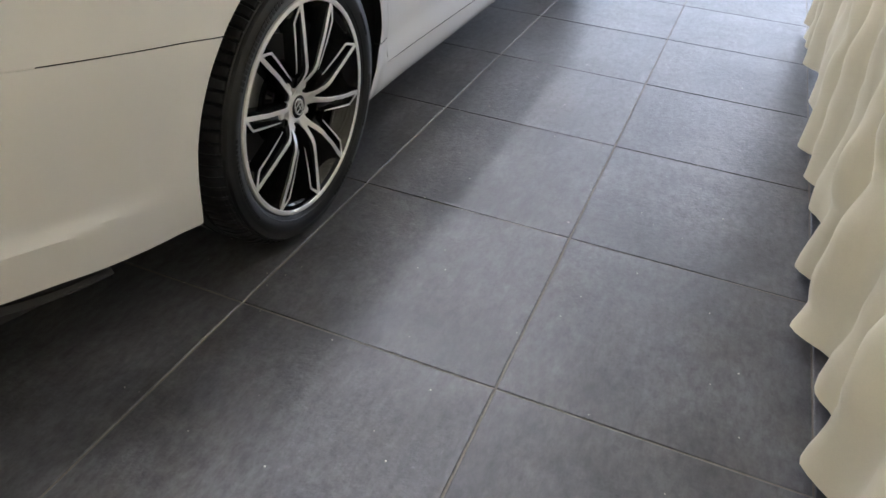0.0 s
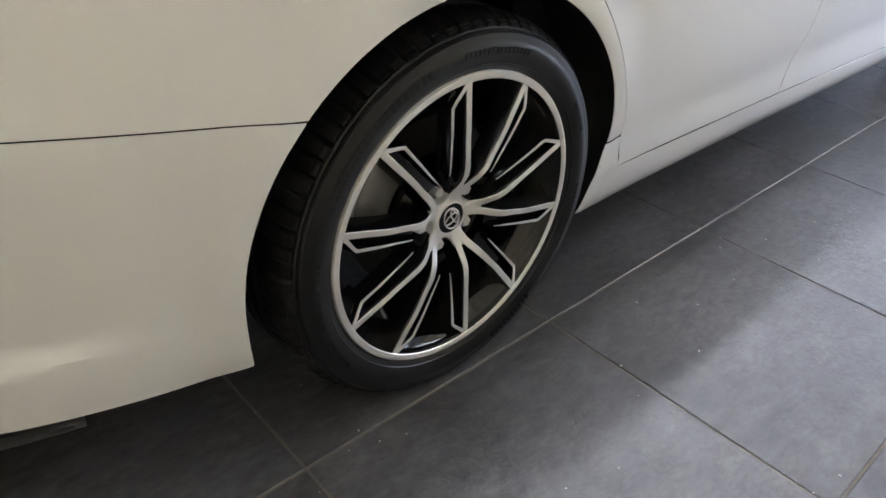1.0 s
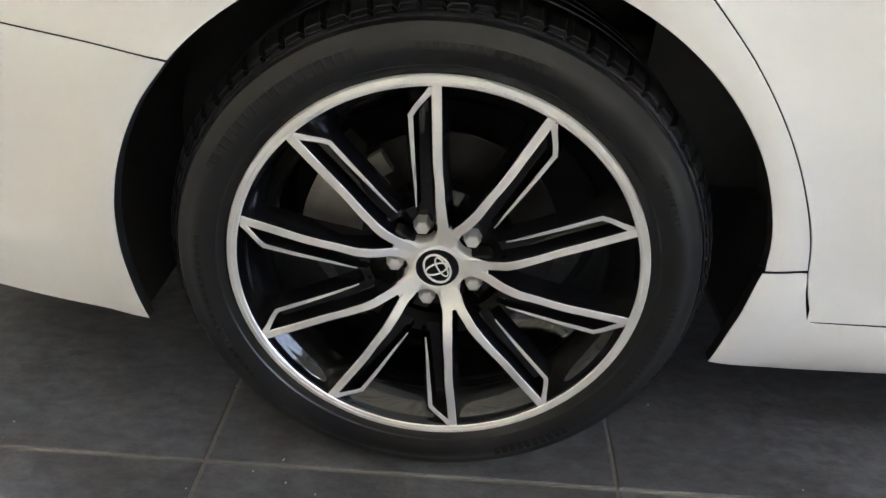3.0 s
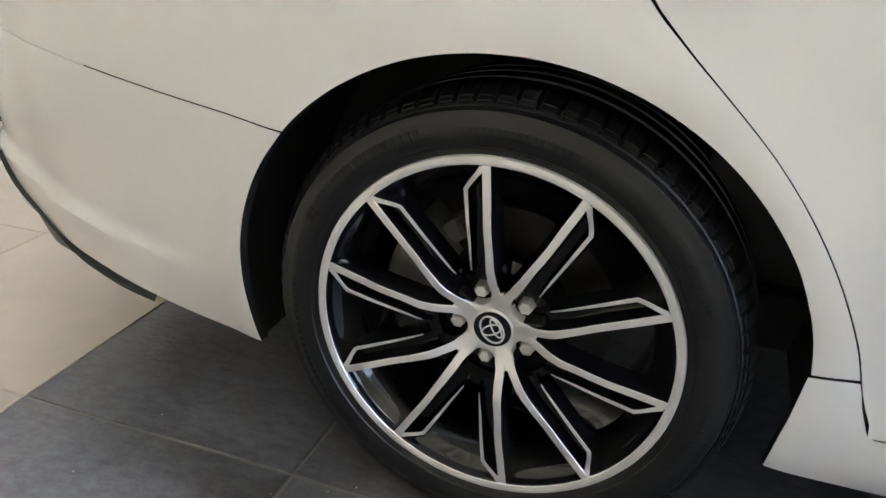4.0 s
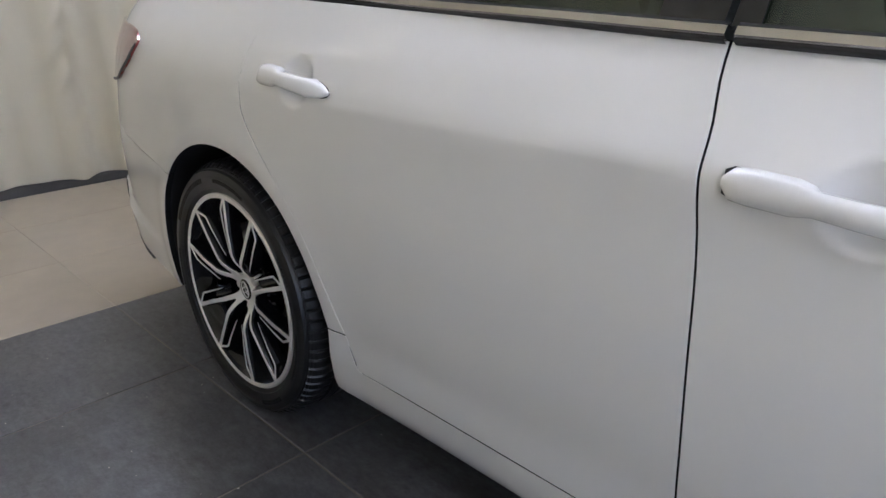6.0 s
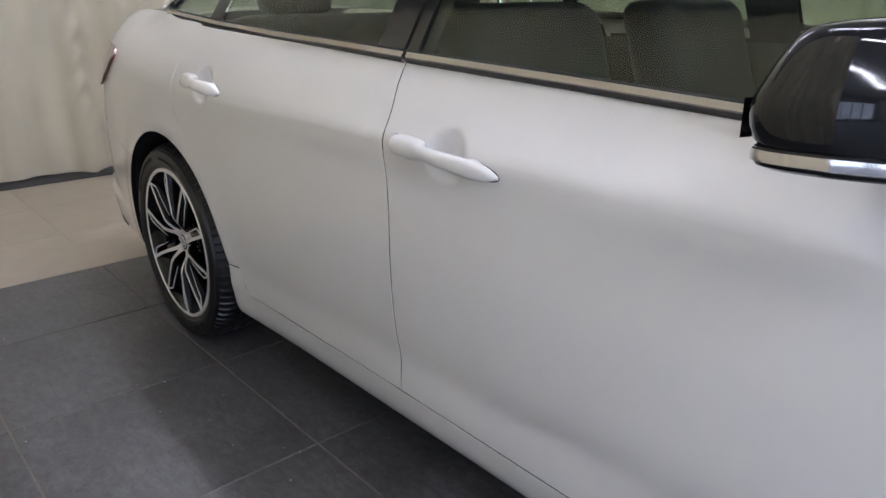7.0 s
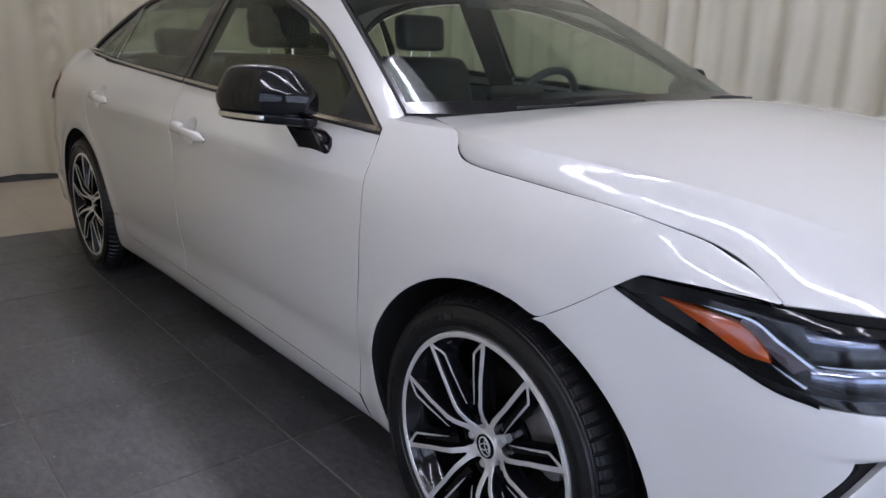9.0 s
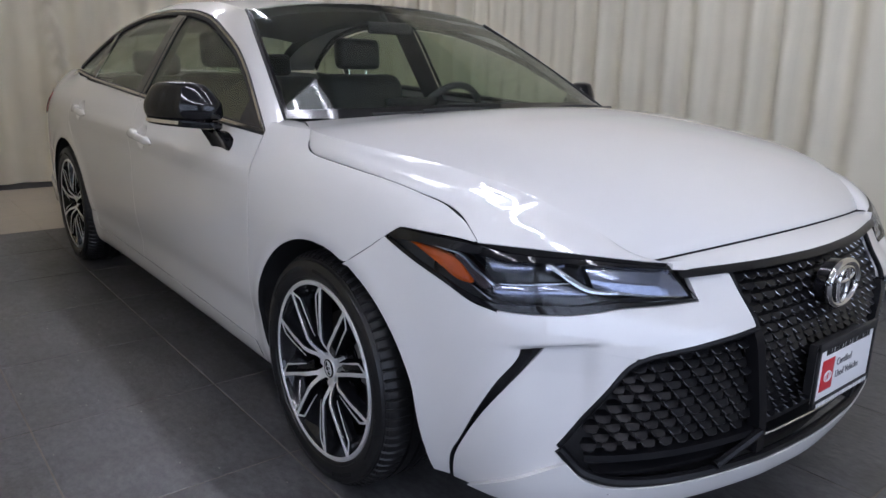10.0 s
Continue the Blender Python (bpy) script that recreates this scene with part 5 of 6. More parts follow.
mb = Mesh()
for sg in (-1, 1):
    rim(mb, [(.764, .380), (.728, .45), (.690, .52), (.652, .575), (.615, .592), (.50, .606), (.34, .622)], sg, .0075)
    rim(mb, [(.764, .375), (.72, .318), (.64, .290), (.5, .280), (.3, .277), (.24, .2765)], sg, .012)
    rim(mb, [(.34, .624), (.355, .68), (.372, .738)], sg, .007)
    rows = []
    for z in np.linspace(.29, .622, 14):
        yc = .27 + (z - .357) * .26
        rows.append([grille_point(sg * (yc + y), z, b) for y, b in ((-.018, .03), (-.014, .004), (.014, .002), (.018, .03))])
    mb.grid(rows)
    rows = [[P(sy(y), z, sg, o) for z, o in ((.370, -.04), (.360, -.010), (.345, -.006), (.335, -.02), (.33, -.045))] for y in np.linspace(.72, .28, 24)]
    mb.grid(rows)
    mb.tube([P(sy(.28), .357, sg, .0), P(sy(.36), .312, sg, -.004), P(sy(.40), .290, sg, -.004)], .011, 8)
mb.grid(nose_row(.68, 73, ((.325, -.05), (.312, -.022), (.302, -.022), (.292, -.05))))
mb.grid(nose_row(.50, 49, ((.756, -.006), (.753, .002), (.740, .003), (.734, -.02))))
mb.tube([r[0] for r in nose_row(.25, 31, ((.2765, -.004),))], .012, 8)
mb.put("grille_frame", GRILLE_GLOSS, grille, "gloss black grille frame")
mb = Mesh()
mb.tube([r[0] for r in nose_row(.30, 31, ((.335, -.010),))], .004, 6)
mb.tube([r[0] for r in nose_row(.66, 61, ((.2665, .001),))], .0035, 6)
mb.put("grille_bar", CHROME, grille, "bright lower bar")

# emblem: plain bright ovals on a dark oval plate
mb = Mesh()
mb.grid([[(3.812 + o, rx * math.cos(a), .676 + rx * .70 * math.sin(a)) for rx, o in ((.080, -.02), (.080, .004), (.074, .010), (.001, .013))] for a in np.linspace(0, 2 * math.pi, 49)[:-1]], 0, wrap_u=True)
emblem = mb.put("emblem", BLACK_GLOSS, car, "dark oval emblem plate with bright ovals")
for rx, rz, cz, r in ((.078, .055, 0, .0085), (.025, .045, -.004, .0065), (.050, .018, .022, .006)):
    mb = Mesh()
    mb.tube([(3.826, rx * math.cos(a), .676 + cz + rz * math.sin(a)) for a in np.linspace(0, 2 * math.pi, 49)[:-1]], r, 10, closed=True)
    mb.put("emblem_oval", CHROME, emblem, "bright chrome oval")

# plate panel in its frame
plate = new("plate_panel")
plate.parent = car
tagged(plate, "white dealer plate in a black frame")
PX, PZ, PW, PH = 3.862, .478, .305, .152
mb = Mesh()
mb.box((PX - .04, -PW / 2 + .030, PZ - PH / 2 + .010), (PX - .008, PW / 2 - .030, PZ + PH / 2 - .010), 0, .006)
mb.put("bracket", BLACK_PLASTIC, plate)
mb = Mesh()
mb.box((PX - .007, -PW / 2, PZ - PH / 2), (PX, PW / 2, PZ + PH / 2), 0, .003)
mb.put("plate", PLATE, plate, "white plate")
mb = Mesh()
for lo, hi in (((-PW / 2 - .006, -PH / 2 - .008), (PW / 2 + .006, -PH / 2 + .010)), ((-PW / 2 - .006, PH / 2 - .014), (PW / 2 + .006, PH / 2 + .008)),
               ((-PW / 2 - .006, -PH / 2), (-PW / 2 + .004, PH / 2)), ((PW / 2 - .004, -PH / 2), (PW / 2 + .006, PH / 2))):
    mb.box((PX - .004, lo[0], PZ + lo[1]), (PX + .004, hi[0], PZ + hi[1]), 0, .002)
mb.put("plate_frame", BLACK_PLASTIC, plate, "black plate frame")
mb = Mesh()
mb.box((PX, -.128, PZ - .046), (PX + .002, -.066, PZ + .034), 0, .0008)
mb.put("badge", RED, plate, "red badge block")
mb = Mesh()
for rx, rz in ((.018, .013), (.008, .012)):
    mb.tube([(PX + .0028, -.097 + rx * math.cos(a), PZ - .010 + rz * math.sin(a)) for a in np.linspace(0, 2 * math.pi, 25)[:-1]], .0016, 5, closed=True)
mb.put("badge_mark", PLATE, plate)
for text, dz in (("Certified", .006), ("Used Vehicles", -.026)):
    cu = bpy.data.curves.new("lettering", "FONT")
    cu.body, cu.size, cu.extrude, cu.align_x = text, .0262, .0006, "LEFT"
    cu.materials.append(GREY_INK)
    ob = new("lettering", cu)
    ob.parent = plate
    ob.matrix_world = pose(PX + .0016, -.052, PZ + dz, 90, 0, 90)
    ob.scale = (.88, 1, 1)
rnd = random.Random(4)
for zc, y0, y1, hgt, px, ink, words in ((PZ + PH / 2 - .022, -.115, .130, .017, PX, BLACK_PLASTIC, "dark row of small print"), (PZ - PH / 2 - .001, -.14, .14, .010, PX + .004, PLATE, "pale row of small print on the frame")):
    mb = Mesh()
    y = y0
    while y < y1:
        w = rnd.uniform(.005, .010)
        mb.box((px, y, zc - hgt / 2), (px + .0012, y + w, zc + hgt / 2))
        y += w + rnd.uniform(.003, .006)
    tagged(mb.put("print_bars", ink, plate, "", 0), words, kind="stuff")


# ---- wheels ----
def wheel_parts(root):
    """One wheel about its own axle, outward along -y, centre of the tyre at the origin."""
    N = 480
    prof = [(.243, -.100), (.262, -.112), (.296, -.1185), (.318, -.110), (.329, -.095), (.334, -.082)]
    tread = [(.3352, -.080), (.336, -.055), (.336, -.044), (.329, -.042), (.329, -.034), (.336, -.032), (.3365, -.006), (.3295, -.004), (.3295, .004), (.3365, .006), (.336, .032), (.329, .034), (.329, .042), (.336, .044), (.336, .055), (.3352, .080)]
    outer = [(.334, .084), (.3305, .0955), (.3275, .1015), (.3265, .1000), (.3255, .1000), (.3245, .1045), (.3225, .1075), (.3215, .1060), (.3205, .1060), (.3195, .1105), (.3175, .1128), (.3165, .1115), (.3155, .1115), (.3145, .1165), (.3125, .1195), (.305, .1215), (.2985, .1228), (.2965, .1240), (.288, .1245), (.282, .1236), (.276, .1220), (.272, .1205), (.2685, .1195), (.2672, .1170), (.2640, .1155), (.258, .1120), (.250, .1045), (.243, .1035)]
    mb = Mesh()
    rows = []
    for i in range(N):
        a = 2 * math.pi * i / N
        row = []
        for k, (r, w) in enumerate(prof + tread + outer):
            notch = 0
            if .078 < abs(w) < .1085 and r > .319:
                notch = .0050 if i % 6 == 0 else 0
            if r > .334 and .05 < abs(w) < .081:
                notch = .0034 if i % 6 == 0 else 0
            row.append(((r - notch) * math.cos(a), -w, (r - notch) * math.sin(a)))
        rows.append(row)
    mb.grid(rows, 0, wrap_u=True)
    tyre = mb.put("tyre", RUBBER, root, "black low-profile tyre", 28)
    # raised marks on the sidewall in place of the maker's lettering
    mb = Mesh()

    def mark(a0, a1, r0, r1, slots, w=.1251):
        rnd = random.Random(int(a0))
        for k in range(slots):
            b0 = a0 + (a1 - a0) * (k + .12) / slots
            b1 = a0 + (a1 - a0) * (k + .80) / slots
            q = []
            for o in (0, .0012):
                for aa, rr in ((b0, r0), (b1, r0), (b1, r1), (b0, r1)):
                    q.append((rr * math.cos(radians(aa)), -(w - .0006 - abs(rr - .289) * .05 + o), rr * math.sin(radians(aa))))
            mb.add(q, [(4, 5, 6, 7), (0, 1, 5, 4), (1, 2, 6, 5), (2, 3, 7, 6), (3, 0, 4, 7)])

    mark(108, 152, .285, .297, 19)
    mark(-72, -50, .285, .297, 10)
    mark(68, 96, .2855, .294, 16)
    mark(20, 34, .286, .292, 9)
    mark(-30, -2, .286, .292, 16)
    mark(170, 215, .286, .292, 20)
    tagged(mb.put("sidewall_mark", TREAD, tyre, "", 0), kind="stuff")

    # rim: barrel and machined lip
    mb = Mesh()
    for pr, mt in (([(.2392, .1035), (.2365, .1005), (.2150, .0730), (.2120, .060), (.2110, -.06), (.235, -.10)], 0), ([(.2572, .1080), (.2568, .1145), (.2553, .1165), (.2499, .1168)], 1), ([(.2499, .1168), (.2496, .1162), (.2487, .1162), (.2484, .1166)], 1),
                   ([(.2484, .1166), (.2452, .1160), (.2442, .1146)], 1), ([(.2565, .100), (.2590, .106), (.2575, .1082)], 0), ([(.2442, .1146), (.2425, .1110), (.2405, .1060), (.2392, .1035)], 0)):
        mb.grid([[(r * math.cos(a), -w, r * math.sin(a)) for r, w in pr] for a in np.linspace(0, 2 * math.pi, 145)[:-1]], mt, wrap_u=True)
    mb.put("rim", [BLACK_GLOSS, MACHINED], root, "black rim with machined lip", 35)

    def face(r):
        return float(np.interp(r, [.03, .046, .058, .072, .086, .102, .17, .246], [.0865, .0880, .0940, .1035, .1115, .1160, .1170, .1145]))

    def bar(mb, pts, widths, back=.034, n=26, flare=.25, sink=(0, 0)):
        c = along([(r * math.cos(radians(a)), r * math.sin(radians(a))) for r, a in pts], n)
        t = np.gradient(c, axis=0)
        t /= np.linalg.norm(t, axis=1, keepdims=True)
        nn = np.stack([-t[:, 1], t[:, 0]], 1)
        ws = np.interp(np.linspace(0, 1, n), np.linspace(0, 1, len(widths)), widths) / 2
        top, lft, rgt = [], [], []
        for q, m, w, low in zip(c, nn, ws, np.linspace(*sink, n)):
            r = math.hypot(*q)
            d = face(r) - low
            A, B = q + m * w, q - m * w
            E, F = q + m * w * .86, q - m * w * .86
            C, D = q + m * (w + .004 + flare * .01), q - m * (w + .004 + flare * .01)
            top.append([(A[0], -(d - .0012), A[1]), (E[0], -d, E[1]), (F[0], -d, F[1]), (B[0], -(d - .0012), B[1])])
            lft.append([(A[0], -(d - .0012), A[1]), ((A[0] * .7 + C[0] * .3), -(d - .006), (A[1] * .7 + C[1] * .3)), (C[0], -(d - back), C[1])])
            rgt.append([(B[0], -(d - .0012), B[1]), ((B[0] * .7 + D[0] * .3), -(d - .006), (B[1] * .7 + D[1] * .3)), (D[0], -(d - back), D[1])])
        mb.grid(top, 1)
        mb.grid(lft, 0)
        mb.grid(rgt, 0)
        for e in (0, -1):
            mb.add([lft[e][2], lft[e][1], *top[e], rgt[e][1], rgt[e][2]], [tuple(range(8))], 0)

    for k in range(5):
        th = 76.5 + 72 * k
        for b in (-1, 1):
            mb = Mesh()
            bar(mb, [(.045, th + b * 8.0), (.066, th + b * 8.6), (.075, th + b * 10.0), (.09, th + b * 11.3), (.105, th + b * 12.5), (.125, th + b * 13.3), (.155, th + b * 14.5), (.2, th + b * 14.9), (.2465, th + b * 15.2)], [.013, .0128, .0122, .0112, .0104, .0106, .0108, .0110, .0112, .0112], n=40)
            bar(mb, [(.098, th + b * 29.0), (.13, th + b * 26.0), (.165, th + b * 24.3), (.2125, th + b * 22.8)], [.0012, .0032, .0042, .0052, .0056], .026, 20, sink=(.010, .004))
            bar(mb, [(.2105, th + b * 23.1), (.2185, th + b * 21.4), (.231, th + b * 18.4), (.2415, th + b * 16.2)], [.0058, .0058, .0064, .0085], .026, 10, sink=(.004, 0))
            # gloss black web between the spoke and its thin outer edge, and the gusset that runs on to the barrel
            web = []
            for r, a0, a1 in ((.085, 14.5, 30), (.11, 14.5, 27.5), (.15, 16, 24.8), (.19, 16.2, 23.4), (.214, 16.2, 22.6), (.232, 16, 18)):
                web.append([(r * math.cos(radians(th + b * a)), -(face(r) - o), r * math.sin(radians(th + b * a))) for a, o in ((a0 - 1, .010), (a0, .020), ((a0 + a1) / 2, .024), (a1, .022), (a1 + .8, .012))])
            mb.grid(web, 0)
            fin = []
            for r, a, o in ((.205, 23.4, .012), (.222, 22.4, .010), (.238, 20.6, .012)):
                fin.append([(q * math.cos(radians(th + b * t)), -(face(r) - p), q * math.sin(radians(th + b * t))) for q, t, p in ((r - .004, a - .6, o - .003), (r, a + .5, o + .004), (r + .001, a + 2.4, o + .030))])
            mb.grid(fin, 0)
            mb.put("spoke", [BLACK_GLOSS, MACHINED], root, "black spoke with machined face", 30)
    # hub: black body behind, machined star centre, cap
    mb = Mesh()
    mb.grid([[(r * math.cos(a), -w, r * math.sin(a)) for r, w in ((.100, .035), (.094, .055), (.080, .064), (.060, .0625), (.036, .0625), (.030, .06))] for a in np.linspace(0, 2 * math.pi, 73)[:-1]], 0, wrap_u=True)
    rows = []
    for i in range(200):  # machined centre, cut away round the five nuts
        a = 2 * math.pi * i / 200
        off = abs((math.degrees(a) - 76.5 + 36) % 72 - 36)
        if off < 16.4:
            star = float(np.interp(off, [0, 3, 14, 16.4], [.062, .064, .062, .0518]))
        else:
            g = radians(36 - off)
            star = .055 * math.cos(g) - math.sqrt(max(0, .0185**2 - (.055 * math.sin(g))**2))
        rows.append([(r * math.cos(a), -w, r * math.sin(a)) for r, w in ((star + .0015, .066), (star + .0006, face(star) - .0035), (star - .0008, face(star) - .0022), (star - .003, face(star - .003) - .0018), (min(star - .0035, .034), .0857), (.0300, .0852), (.0292, .0830))])
    mb.grid(rows, 1, wrap_u=True)
    mb.put("hub", [BLACK_GLOSS, MACHINED], root, "machined hub", 30)
    mb = Mesh()
    ring = [[(r * math.cos(a), -w, r * math.sin(a)) for r, w in ((.0296, .083), (.0294, .0870), (.0285, .0882), (.0272, .0876))] for a in np.linspace(0, 2 * math.pi, 49)[:-1]]
    mb.grid(ring, 1, wrap_u=True)
    mb.grid([[(r * math.cos(a), -w, r * math.sin(a)) for r, w in ((.0272, .0874), (.018, .0886), (.0002, .0889))] for a in np.linspace(0, 2 * math.pi, 49)[:-1]], 0, wrap_u=True)
    tilt = radians(-62)
    for rx, rz, cx, cz, r in ((.0210, .0158, 0, 0, .0015), (.0072, .0150, 0, -.0008, .0012), (.0148, .0054, 0, .0062, .0011)):
        mb.tube([((rx * math.cos(a) + cx) * math.cos(tilt) - (rz * math.sin(a) + cz) * math.sin(tilt), -.0890, (rx * math.cos(a) + cx) * math.sin(tilt) + (rz * math.sin(a) + cz) * math.cos(tilt)) for a in np.linspace(0, 2 * math.pi, 33)[:-1]], r, 6, 1, closed=True)
    mb.put("hub_cap", [BLACK_GLOSS, MACHINED], root, "black centre cap with a bright oval mark", 35)
    nut_mesh = None
    for k in range(5):
        a = radians(112.5 + 72 * k)
        if nut_mesh is None:
            mb = Mesh()
            mb.grid([[(r * math.cos(t), -w, r * math.sin(t)) for r, w in ((.0122, 0), (.0122, .003), (.0108, .005), (.0106, .0135), (.0092, .0160), (.0074, .0170), (.0002, .0172))] for t in np.linspace(0, 2 * math.pi, 7)[:-1]], 0, wrap_u=True)
            ob = mb.put("lug_nut", MACHINED, root, "bright lug nut", 25)
            nut_mesh = ob.data
        else:
            ob = new("lug_nut", nut_mesh)
            ob.parent = root
        ob.location = (.055 * math.cos(a), -.0625, .055 * math.sin(a))
    # brake
    mb = Mesh()
    mb.grid([[(r * math.cos(a), -w, r * math.sin(a)) for r, w in ((.0002, .055), (.075, .055), (.08, .045), (.08, .018))] for a in np.linspace(0, 2 * math.pi, 61)[:-1]], 1, wrap_u=True)
    mb.grid([[(r * math.cos(a), -w, r * math.sin(a)) for r, w in ((.08, .018), (.155, .018), (.155, .006), (.08, .006))] for a in np.linspace(0, 2 * math.pi, 61)[:-1]], 0, wrap_u=True)
    mb.put("brake_disc", [STEEL, RUST], root, "brake disc", 30)


def caliper(root, ang):
    mb = Mesh()
    for a0, a1, r0, r1, w0, w1 in ((-26, 26, .105, .172, .022, .046), (-22, 22, .150, .182, -.03, .040), (-34, -26, .12, .15, .01, .03), (26, 34, .12, .15, .01, .03)):
        rows = []
        for a in np.linspace(ang + a0, ang + a1, 9):
            ca, sa = math.cos(radians(a)), math.sin(radians(a))
            rows.append([(r * ca, -w, r * sa) for r, w in ((r0, w0), (r0, w1), (r0 + .008, w1 + .004), (r1 - .008, w1 + .004), (r1, w1), (r1, w0))])
        mb.grid(rows, 0, wrap_v=True)
        for e in (rows[0], rows[-1]):
            mb.add(e, [tuple(range(6))])
    mb.put("brake_caliper", CALIPER, root, "cast brake caliper", 30)


first = None
for x, sg in ((.006, -1), (2.869, -1), (.006, 1), (2.869, 1)):
    if first is None:
        wheel = new("wheel")
        wheel_parts(wheel)
        first = wheel
    else:
        wheel = new("wheel")
        for o in [c for c in first.children if not c.name.startswith("brake_caliper")]:
            c = o.copy()
            scene.collection.objects.link(c)
            c.parent = wheel
            for q in o.children:
                d = q.copy()
                scene.collection.objects.link(d)
                d.parent = c
    caliper(wheel, 155 if x < 1 else 25)
    wheel["label"] = "black multi-spoke alloy wheel with machined faces"
    wheel.parent = car
    wheel.matrix_world = pose(x, sg * .806, .3355, 0, (0, 3.0, 0, 0)[(x > 1) + 2 * (sg > 0)], 0 if sg < 0 else 180)


def liner(x, cx, rx, rz, sg):
    """Dark wheel house behind the arch."""
    mb = Mesh()
    rows = []
    for a in np.linspace(-18, 198, 40):
        px, pz = cx + (rx + .012) * math.cos(radians(a)), .342 + (rz + .012) * math.sin(radians(a))
        o = P(sx(px), max(pz, .16), sg, -.016)
        rows.append([(px, o.y, pz), (cx + (rx + .035) * math.cos(radians(a)), o.y - sg * .03, .342 + (rz + .035) * math.sin(radians(a))), (cx + (rx + .035) * math.cos(radians(a)), sg * .60, .342 + (rz + .035) * math.sin(radians(a)))])
    mb.grid(rows)
    mb.add([(r[2][0], r[2][1], r[2][2]) for r in rows] , [tuple(range(len(rows)))])
    mb.put("wheel_house", LINER, car, "black wheel arch lining", 60)


for sg in (-1, 1):
    liner(0, .007, .391, .371, sg)
    liner(2.87, 2.882, .400, .366, sg)

# underbody and inner shell
mb = Mesh()
mb.box((.43, -.80, .17), (2.44, .80, .24), 0, .01)
mb.box((-.95, -.62, .22), (-.42, .62, .34), 0, .02)
mb.box((3.28, -.62, .19), (3.66, .62, .26), 0, .02)
mb.put("underbody", LINER, car)
for sg in (-1, 1):
    for x0, x1, z0, z1, o in ((.42, 2.46, .20, .965, -.025), (2.40, 3.30, .70, .90, -.03), (-.66, .40, .72, 1.0, -.03), (-.72, -.42, .24, .66, -.04)):
        mb = Mesh()
        mb.grid([[P(sx(x), z, sg, o) for z in np.linspace(z0, z1, 20)] for x in np.linspace(x0, x1, 30)])
        mb.put("inner_shell", LINER, car)
    mb = Mesh()
    mb.grid([[P(s, z, sg, -.075) for z in np.linspace(.2, .77, 8)] for s in np.linspace(sx(3.27), 4.25, 20)])
    mb.put("inner_shell", LINER, car)


# ---- cabin ----
def cushion(mb, lo, hi, r=.05, seg=3, shear=0.0):
    bm = bmesh.new()
    bmesh.ops.create_cube(bm, size=1)
    for v in bm.verts:
        v.co = Vector([(lo[k] + hi[k]) / 2 + v.co[k] * (hi[k] - lo[k]) for k in range(3)])
    bmesh.ops.bevel(bm, geom=bm.edges[:], offset=r, segments=seg, affect="EDGES", profile=.55)
    for v in bm.verts:
        v.co.x -= shear * (v.co.z - lo[2])
    mb.take(bm)


def seat(y):
    root = new("seat")
    root.parent = car
    tagged(root, "grey leather front seat")
    for nm, lo, hi, r, sh in (("seat_cushion", (1.20, y - .25, .42), (1.75, y + .25, .58), .06, 0), ("backrest", (1.14, y - .245, .52), (1.30, y + .245, 1.10), .06, .32), ("headrest", (.98, y - .13, 1.125), (1.08, y + .13, 1.29), .04, .1)):
        mb = Mesh()
        cushion(mb, lo, hi, r, 4, sh)
        mb.put(nm, LEATHER, root)
    mb = Mesh()
    for d in (-.055, .055):
        mb.tube([(1.03, y + d, 1.06), (1.025, y + d, 1.14)], .006, 8)
    mb.put("headrest_post", CHROME, root, "bright headrest posts")


seat(-.37)
seat(.37)
mb = Mesh()
cushion(mb, (.20, -.66, .45), (.78, .66, .60), .06)
cushion(mb, (.14, -.66, .55), (.30, .66, 1.06), .07, 3, .35)
rear_seat = mb.put("rear_seat", LEATHER, car, "grey leather rear bench")
for y in (-.37, .37):
    mb = Mesh()
    cushion(mb, (-.10, y - .13, 1.06), (.02, y + .13, 1.20), .04, 3, .1)
    mb.put("rear_headrest", LEATHER, rear_seat)
mb = Mesh()
mb.grid([[(x, y, z - .02 * (abs(y) / .7) ** 3) for y in np.linspace(-.72, .72, 25)] for x, z in ((2.62, .93), (2.45, .955), (2.25, .965), (2.05, .955), (1.97, .93), (1.93, .86), (1.95, .70), (2.0, .45))])
mb.put("dashboard", CABIN, car, "dark grey dashboard", 50)
mb = Mesh()
cushion(mb, (2.02, .17, .93), (2.14, .57, 1.005), .03)
mb.put("instrument_hood", CABIN, car)
mb = Mesh()
cushion(mb, (2.02, -.13, .93), (2.05, .13, 1.03), .01)
mb.put("centre_screen", BLACK_GLOSS, car, "dark centre screen")
mb = Mesh()
c, ax = Vector((1.82, .37, .905)), Vector((math.cos(radians(24)), 0, math.sin(radians(-24))))
e1, e2 = Vector((0, 1, 0)), Vector((math.sin(radians(24)), 0, math.cos(radians(24))))
mb.tube([c + .185 * (math.cos(a) * e1 + math.sin(a) * e2) for a in np.linspace(0, 2 * math.pi, 41)[:-1]], .016, 10, closed=True)
for a in (0, 180, 270):
    d = math.cos(radians(a)) * e1 + math.sin(radians(a)) * e2
    mb.tube([c + .04 * d + ax * .02, c + .18 * d], .014, 6)
mb.tube([c + ax * -.005, c + ax * .16], [.06, .04], 12)
mb.put("steering_wheel", CABIN, car, "dark steering wheel")
mb = Mesh()
cushion(mb, (1.15, -.11, .40), (2.0, .11, .68), .03)
for sg in (-1, 1):
    mb.grid([[(x, sg * y, z) for y, z in ((.745, .40), (.765, .62), (.745, .80), (.79, .93), (.80, .955))] for x in np.linspace(.25, 2.35, 20)])
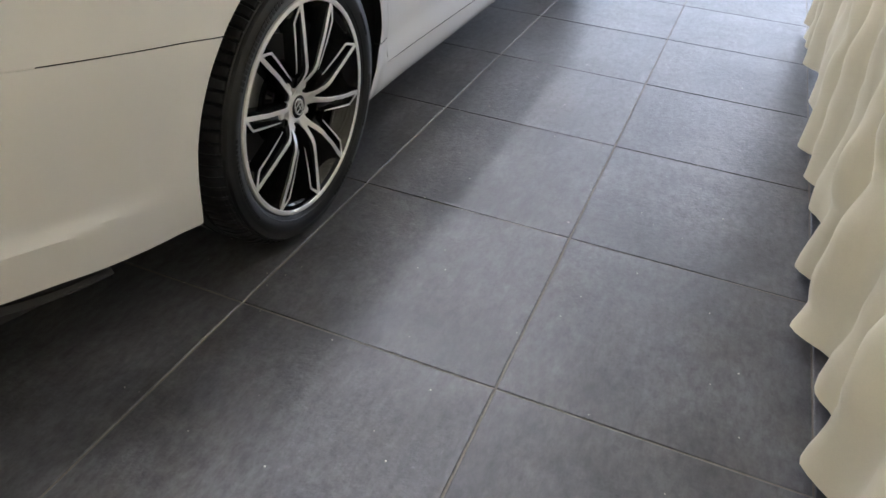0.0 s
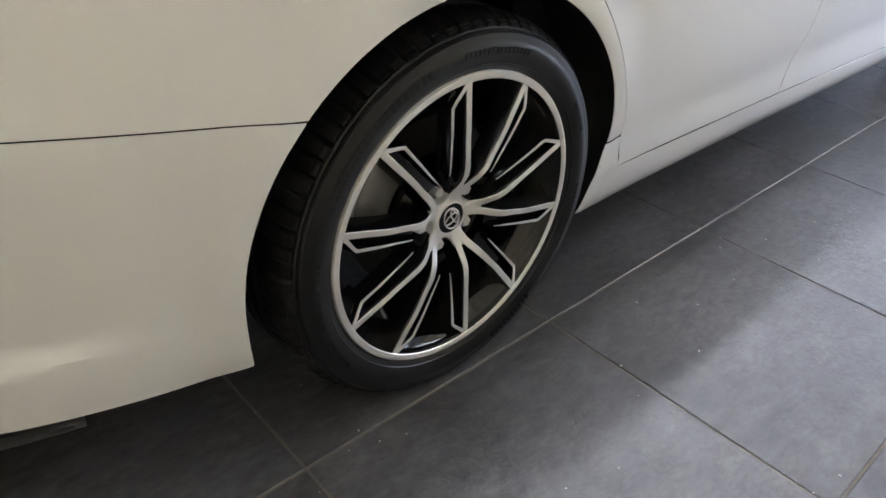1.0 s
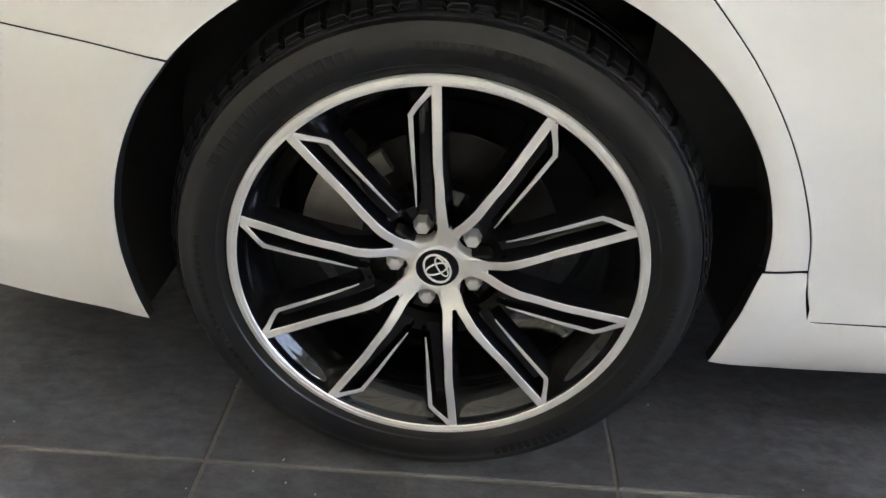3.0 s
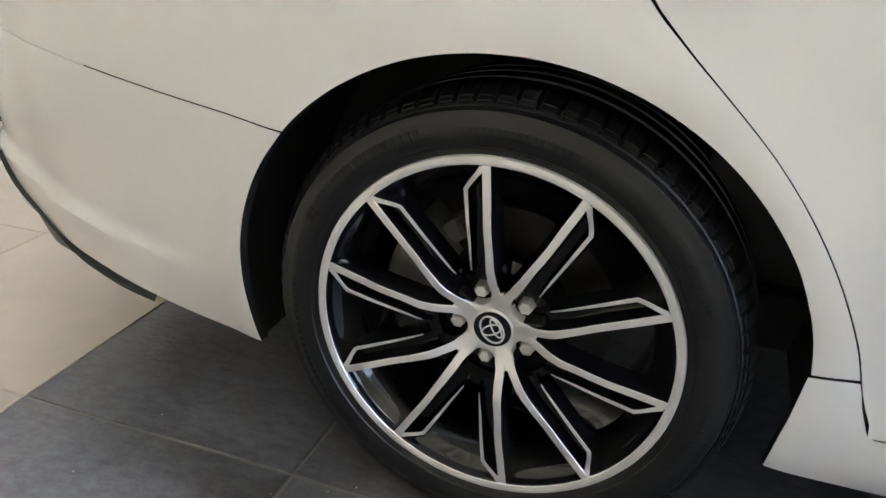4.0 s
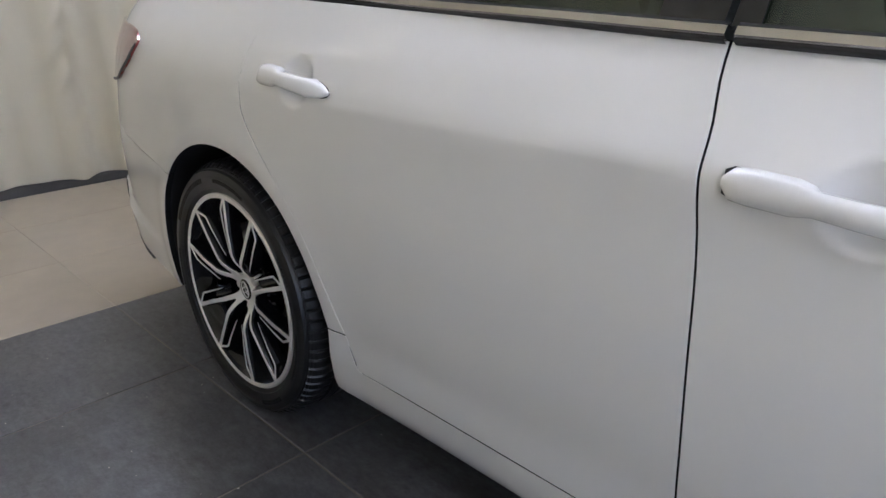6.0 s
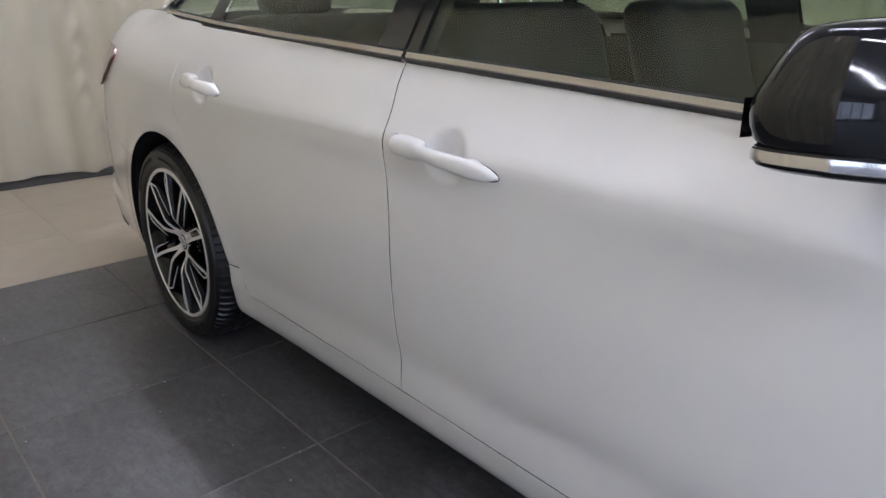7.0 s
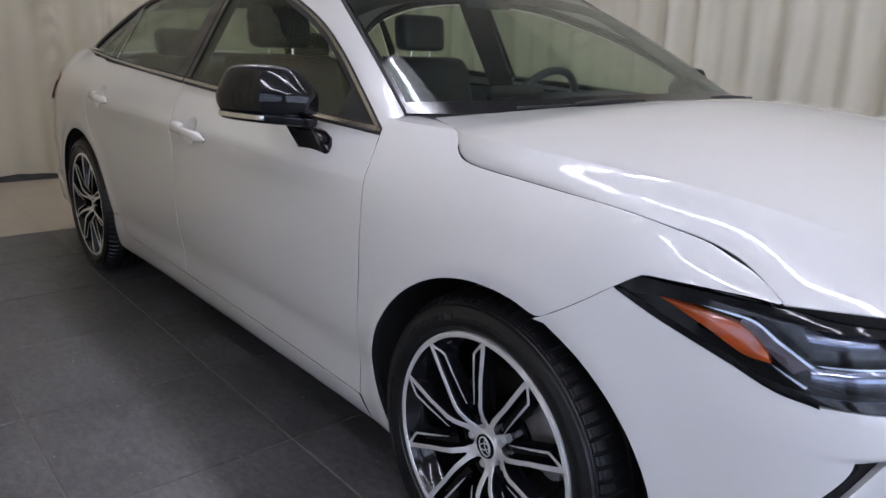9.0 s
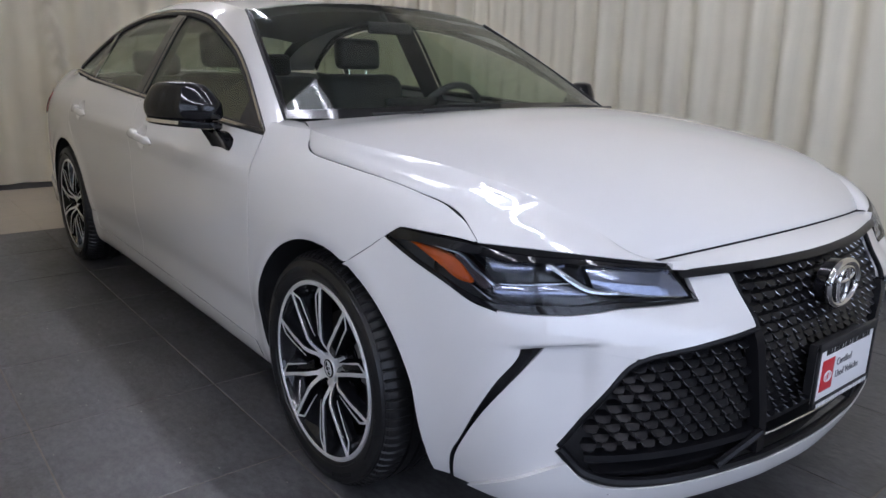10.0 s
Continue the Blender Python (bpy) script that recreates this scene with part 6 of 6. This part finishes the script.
mb.grid([[(x, y, .40) for y in (-.78, .78)] for x in (.2, 2.3)])
mb.grid([[(-.02 - .55 * t, y, 1.03 + .0 * t) for y in np.linspace(-.62, .62, 6)] for t in (0, 1)])
mb.put("cabin_trim", CABIN, car, "dark cabin trim")
for sg in (-1, 1):  # inner pillar covers
    mb = Mesh()
    mb.grid([[(1.08 + .1 * t, sg * (.846 - .6 * (z - .985) - .03), z) for t in (-.4, 0, 1, 1.4)] for z in np.linspace(.95, 1.37, 6)])
    mb.put("inner_pillar", CABIN, car)
mb = Mesh()
cushion(mb, (1.86, -.11, 1.285), (1.885, .11, 1.335), .012)
mb.tube([(1.85, 0, 1.33), (1.80, 0, 1.375)], .012, 6)
mb.put("rear_view_mirror", BLACK_PLASTIC, car)

# ---- floor tiles ----
PITCH, TX, TY = .602, -.322, -.932


def tile_mesh(sx_, sy_, mat, name):
    mb = Mesh()
    b, t = .0018, .0
    a, c = sx_ / 2, sy_ / 2
    mb.add([(-a, -c, -.004), (a, -c, -.004), (a, c, -.004), (-a, c, -.004), (-a, -c, -.0012), (a, -c, -.0012), (a, c, -.0012), (-a, c, -.0012),
            (-a + b, -c + b, t), (a - b, -c + b, t), (a - b, c - b, t), (-a + b, c - b, t)],
           [(8, 9, 10, 11), (4, 5, 9, 8), (5, 6, 10, 9), (6, 7, 11, 10), (7, 4, 8, 11), (0, 1, 5, 4), (1, 2, 6, 5), (2, 3, 7, 6), (3, 0, 4, 7)])
    ob = mb.put(name, mat, None, "", 0)
    return ob


dark_floor = tagged(new("floor_slate"), kind="structure")
beige_floor = tagged(new("floor_beige"), kind="structure")
rnd = random.Random(11)
sources = {}
for ix in range(-5, 16):
    for iy in range(-9, 6):
        xc, yc = TX + (ix + .5) * PITCH, TY + (iy + .5) * PITCH
        if yc < (RIGHT - .7 if xc < 2.9 else -5.9) or yc > LEFT + .4 or xc < REAR - .5 or xc > FRONT + .2:
            continue
        dark = ix >= -1
        key = dark
        if key not in sources:
            ob = tile_mesh(PITCH - (.005 if dark else .0013), PITCH - (.005 if dark else .0013), SLATE if dark else BEIGE, "tile")
            sources[key] = ob.data
        else:
            ob = new("tile", sources[key])
        ob.parent = dark_floor if dark else beige_floor
        ob.location = (xc, yc, rnd.uniform(-.0003, .0003))
mb = Mesh()
for _ in range(170):
    x, y, r = rnd.uniform(-.8, 4.5), rnd.uniform(-2.05, -.75), rnd.uniform(.0012, .003)
    pts = [(x + r * math.cos(a) * rnd.uniform(.5, 1.3), y + r * math.sin(a) * rnd.uniform(.5, 1.3), .0002) for a in (0, 1.3, 2.5, 3.8, 5)]
    mb.add(pts + [(x, y, .0002 + r * .5)], [(0, 1, 5), (1, 2, 5), (2, 3, 5), (3, 4, 5), (4, 0, 5), (4, 3, 2, 1, 0)])
tagged(mb.put("grit", DUST, None, "", 0), "pale crumbs and grit scattered on the floor", "grit", kind="stuff")
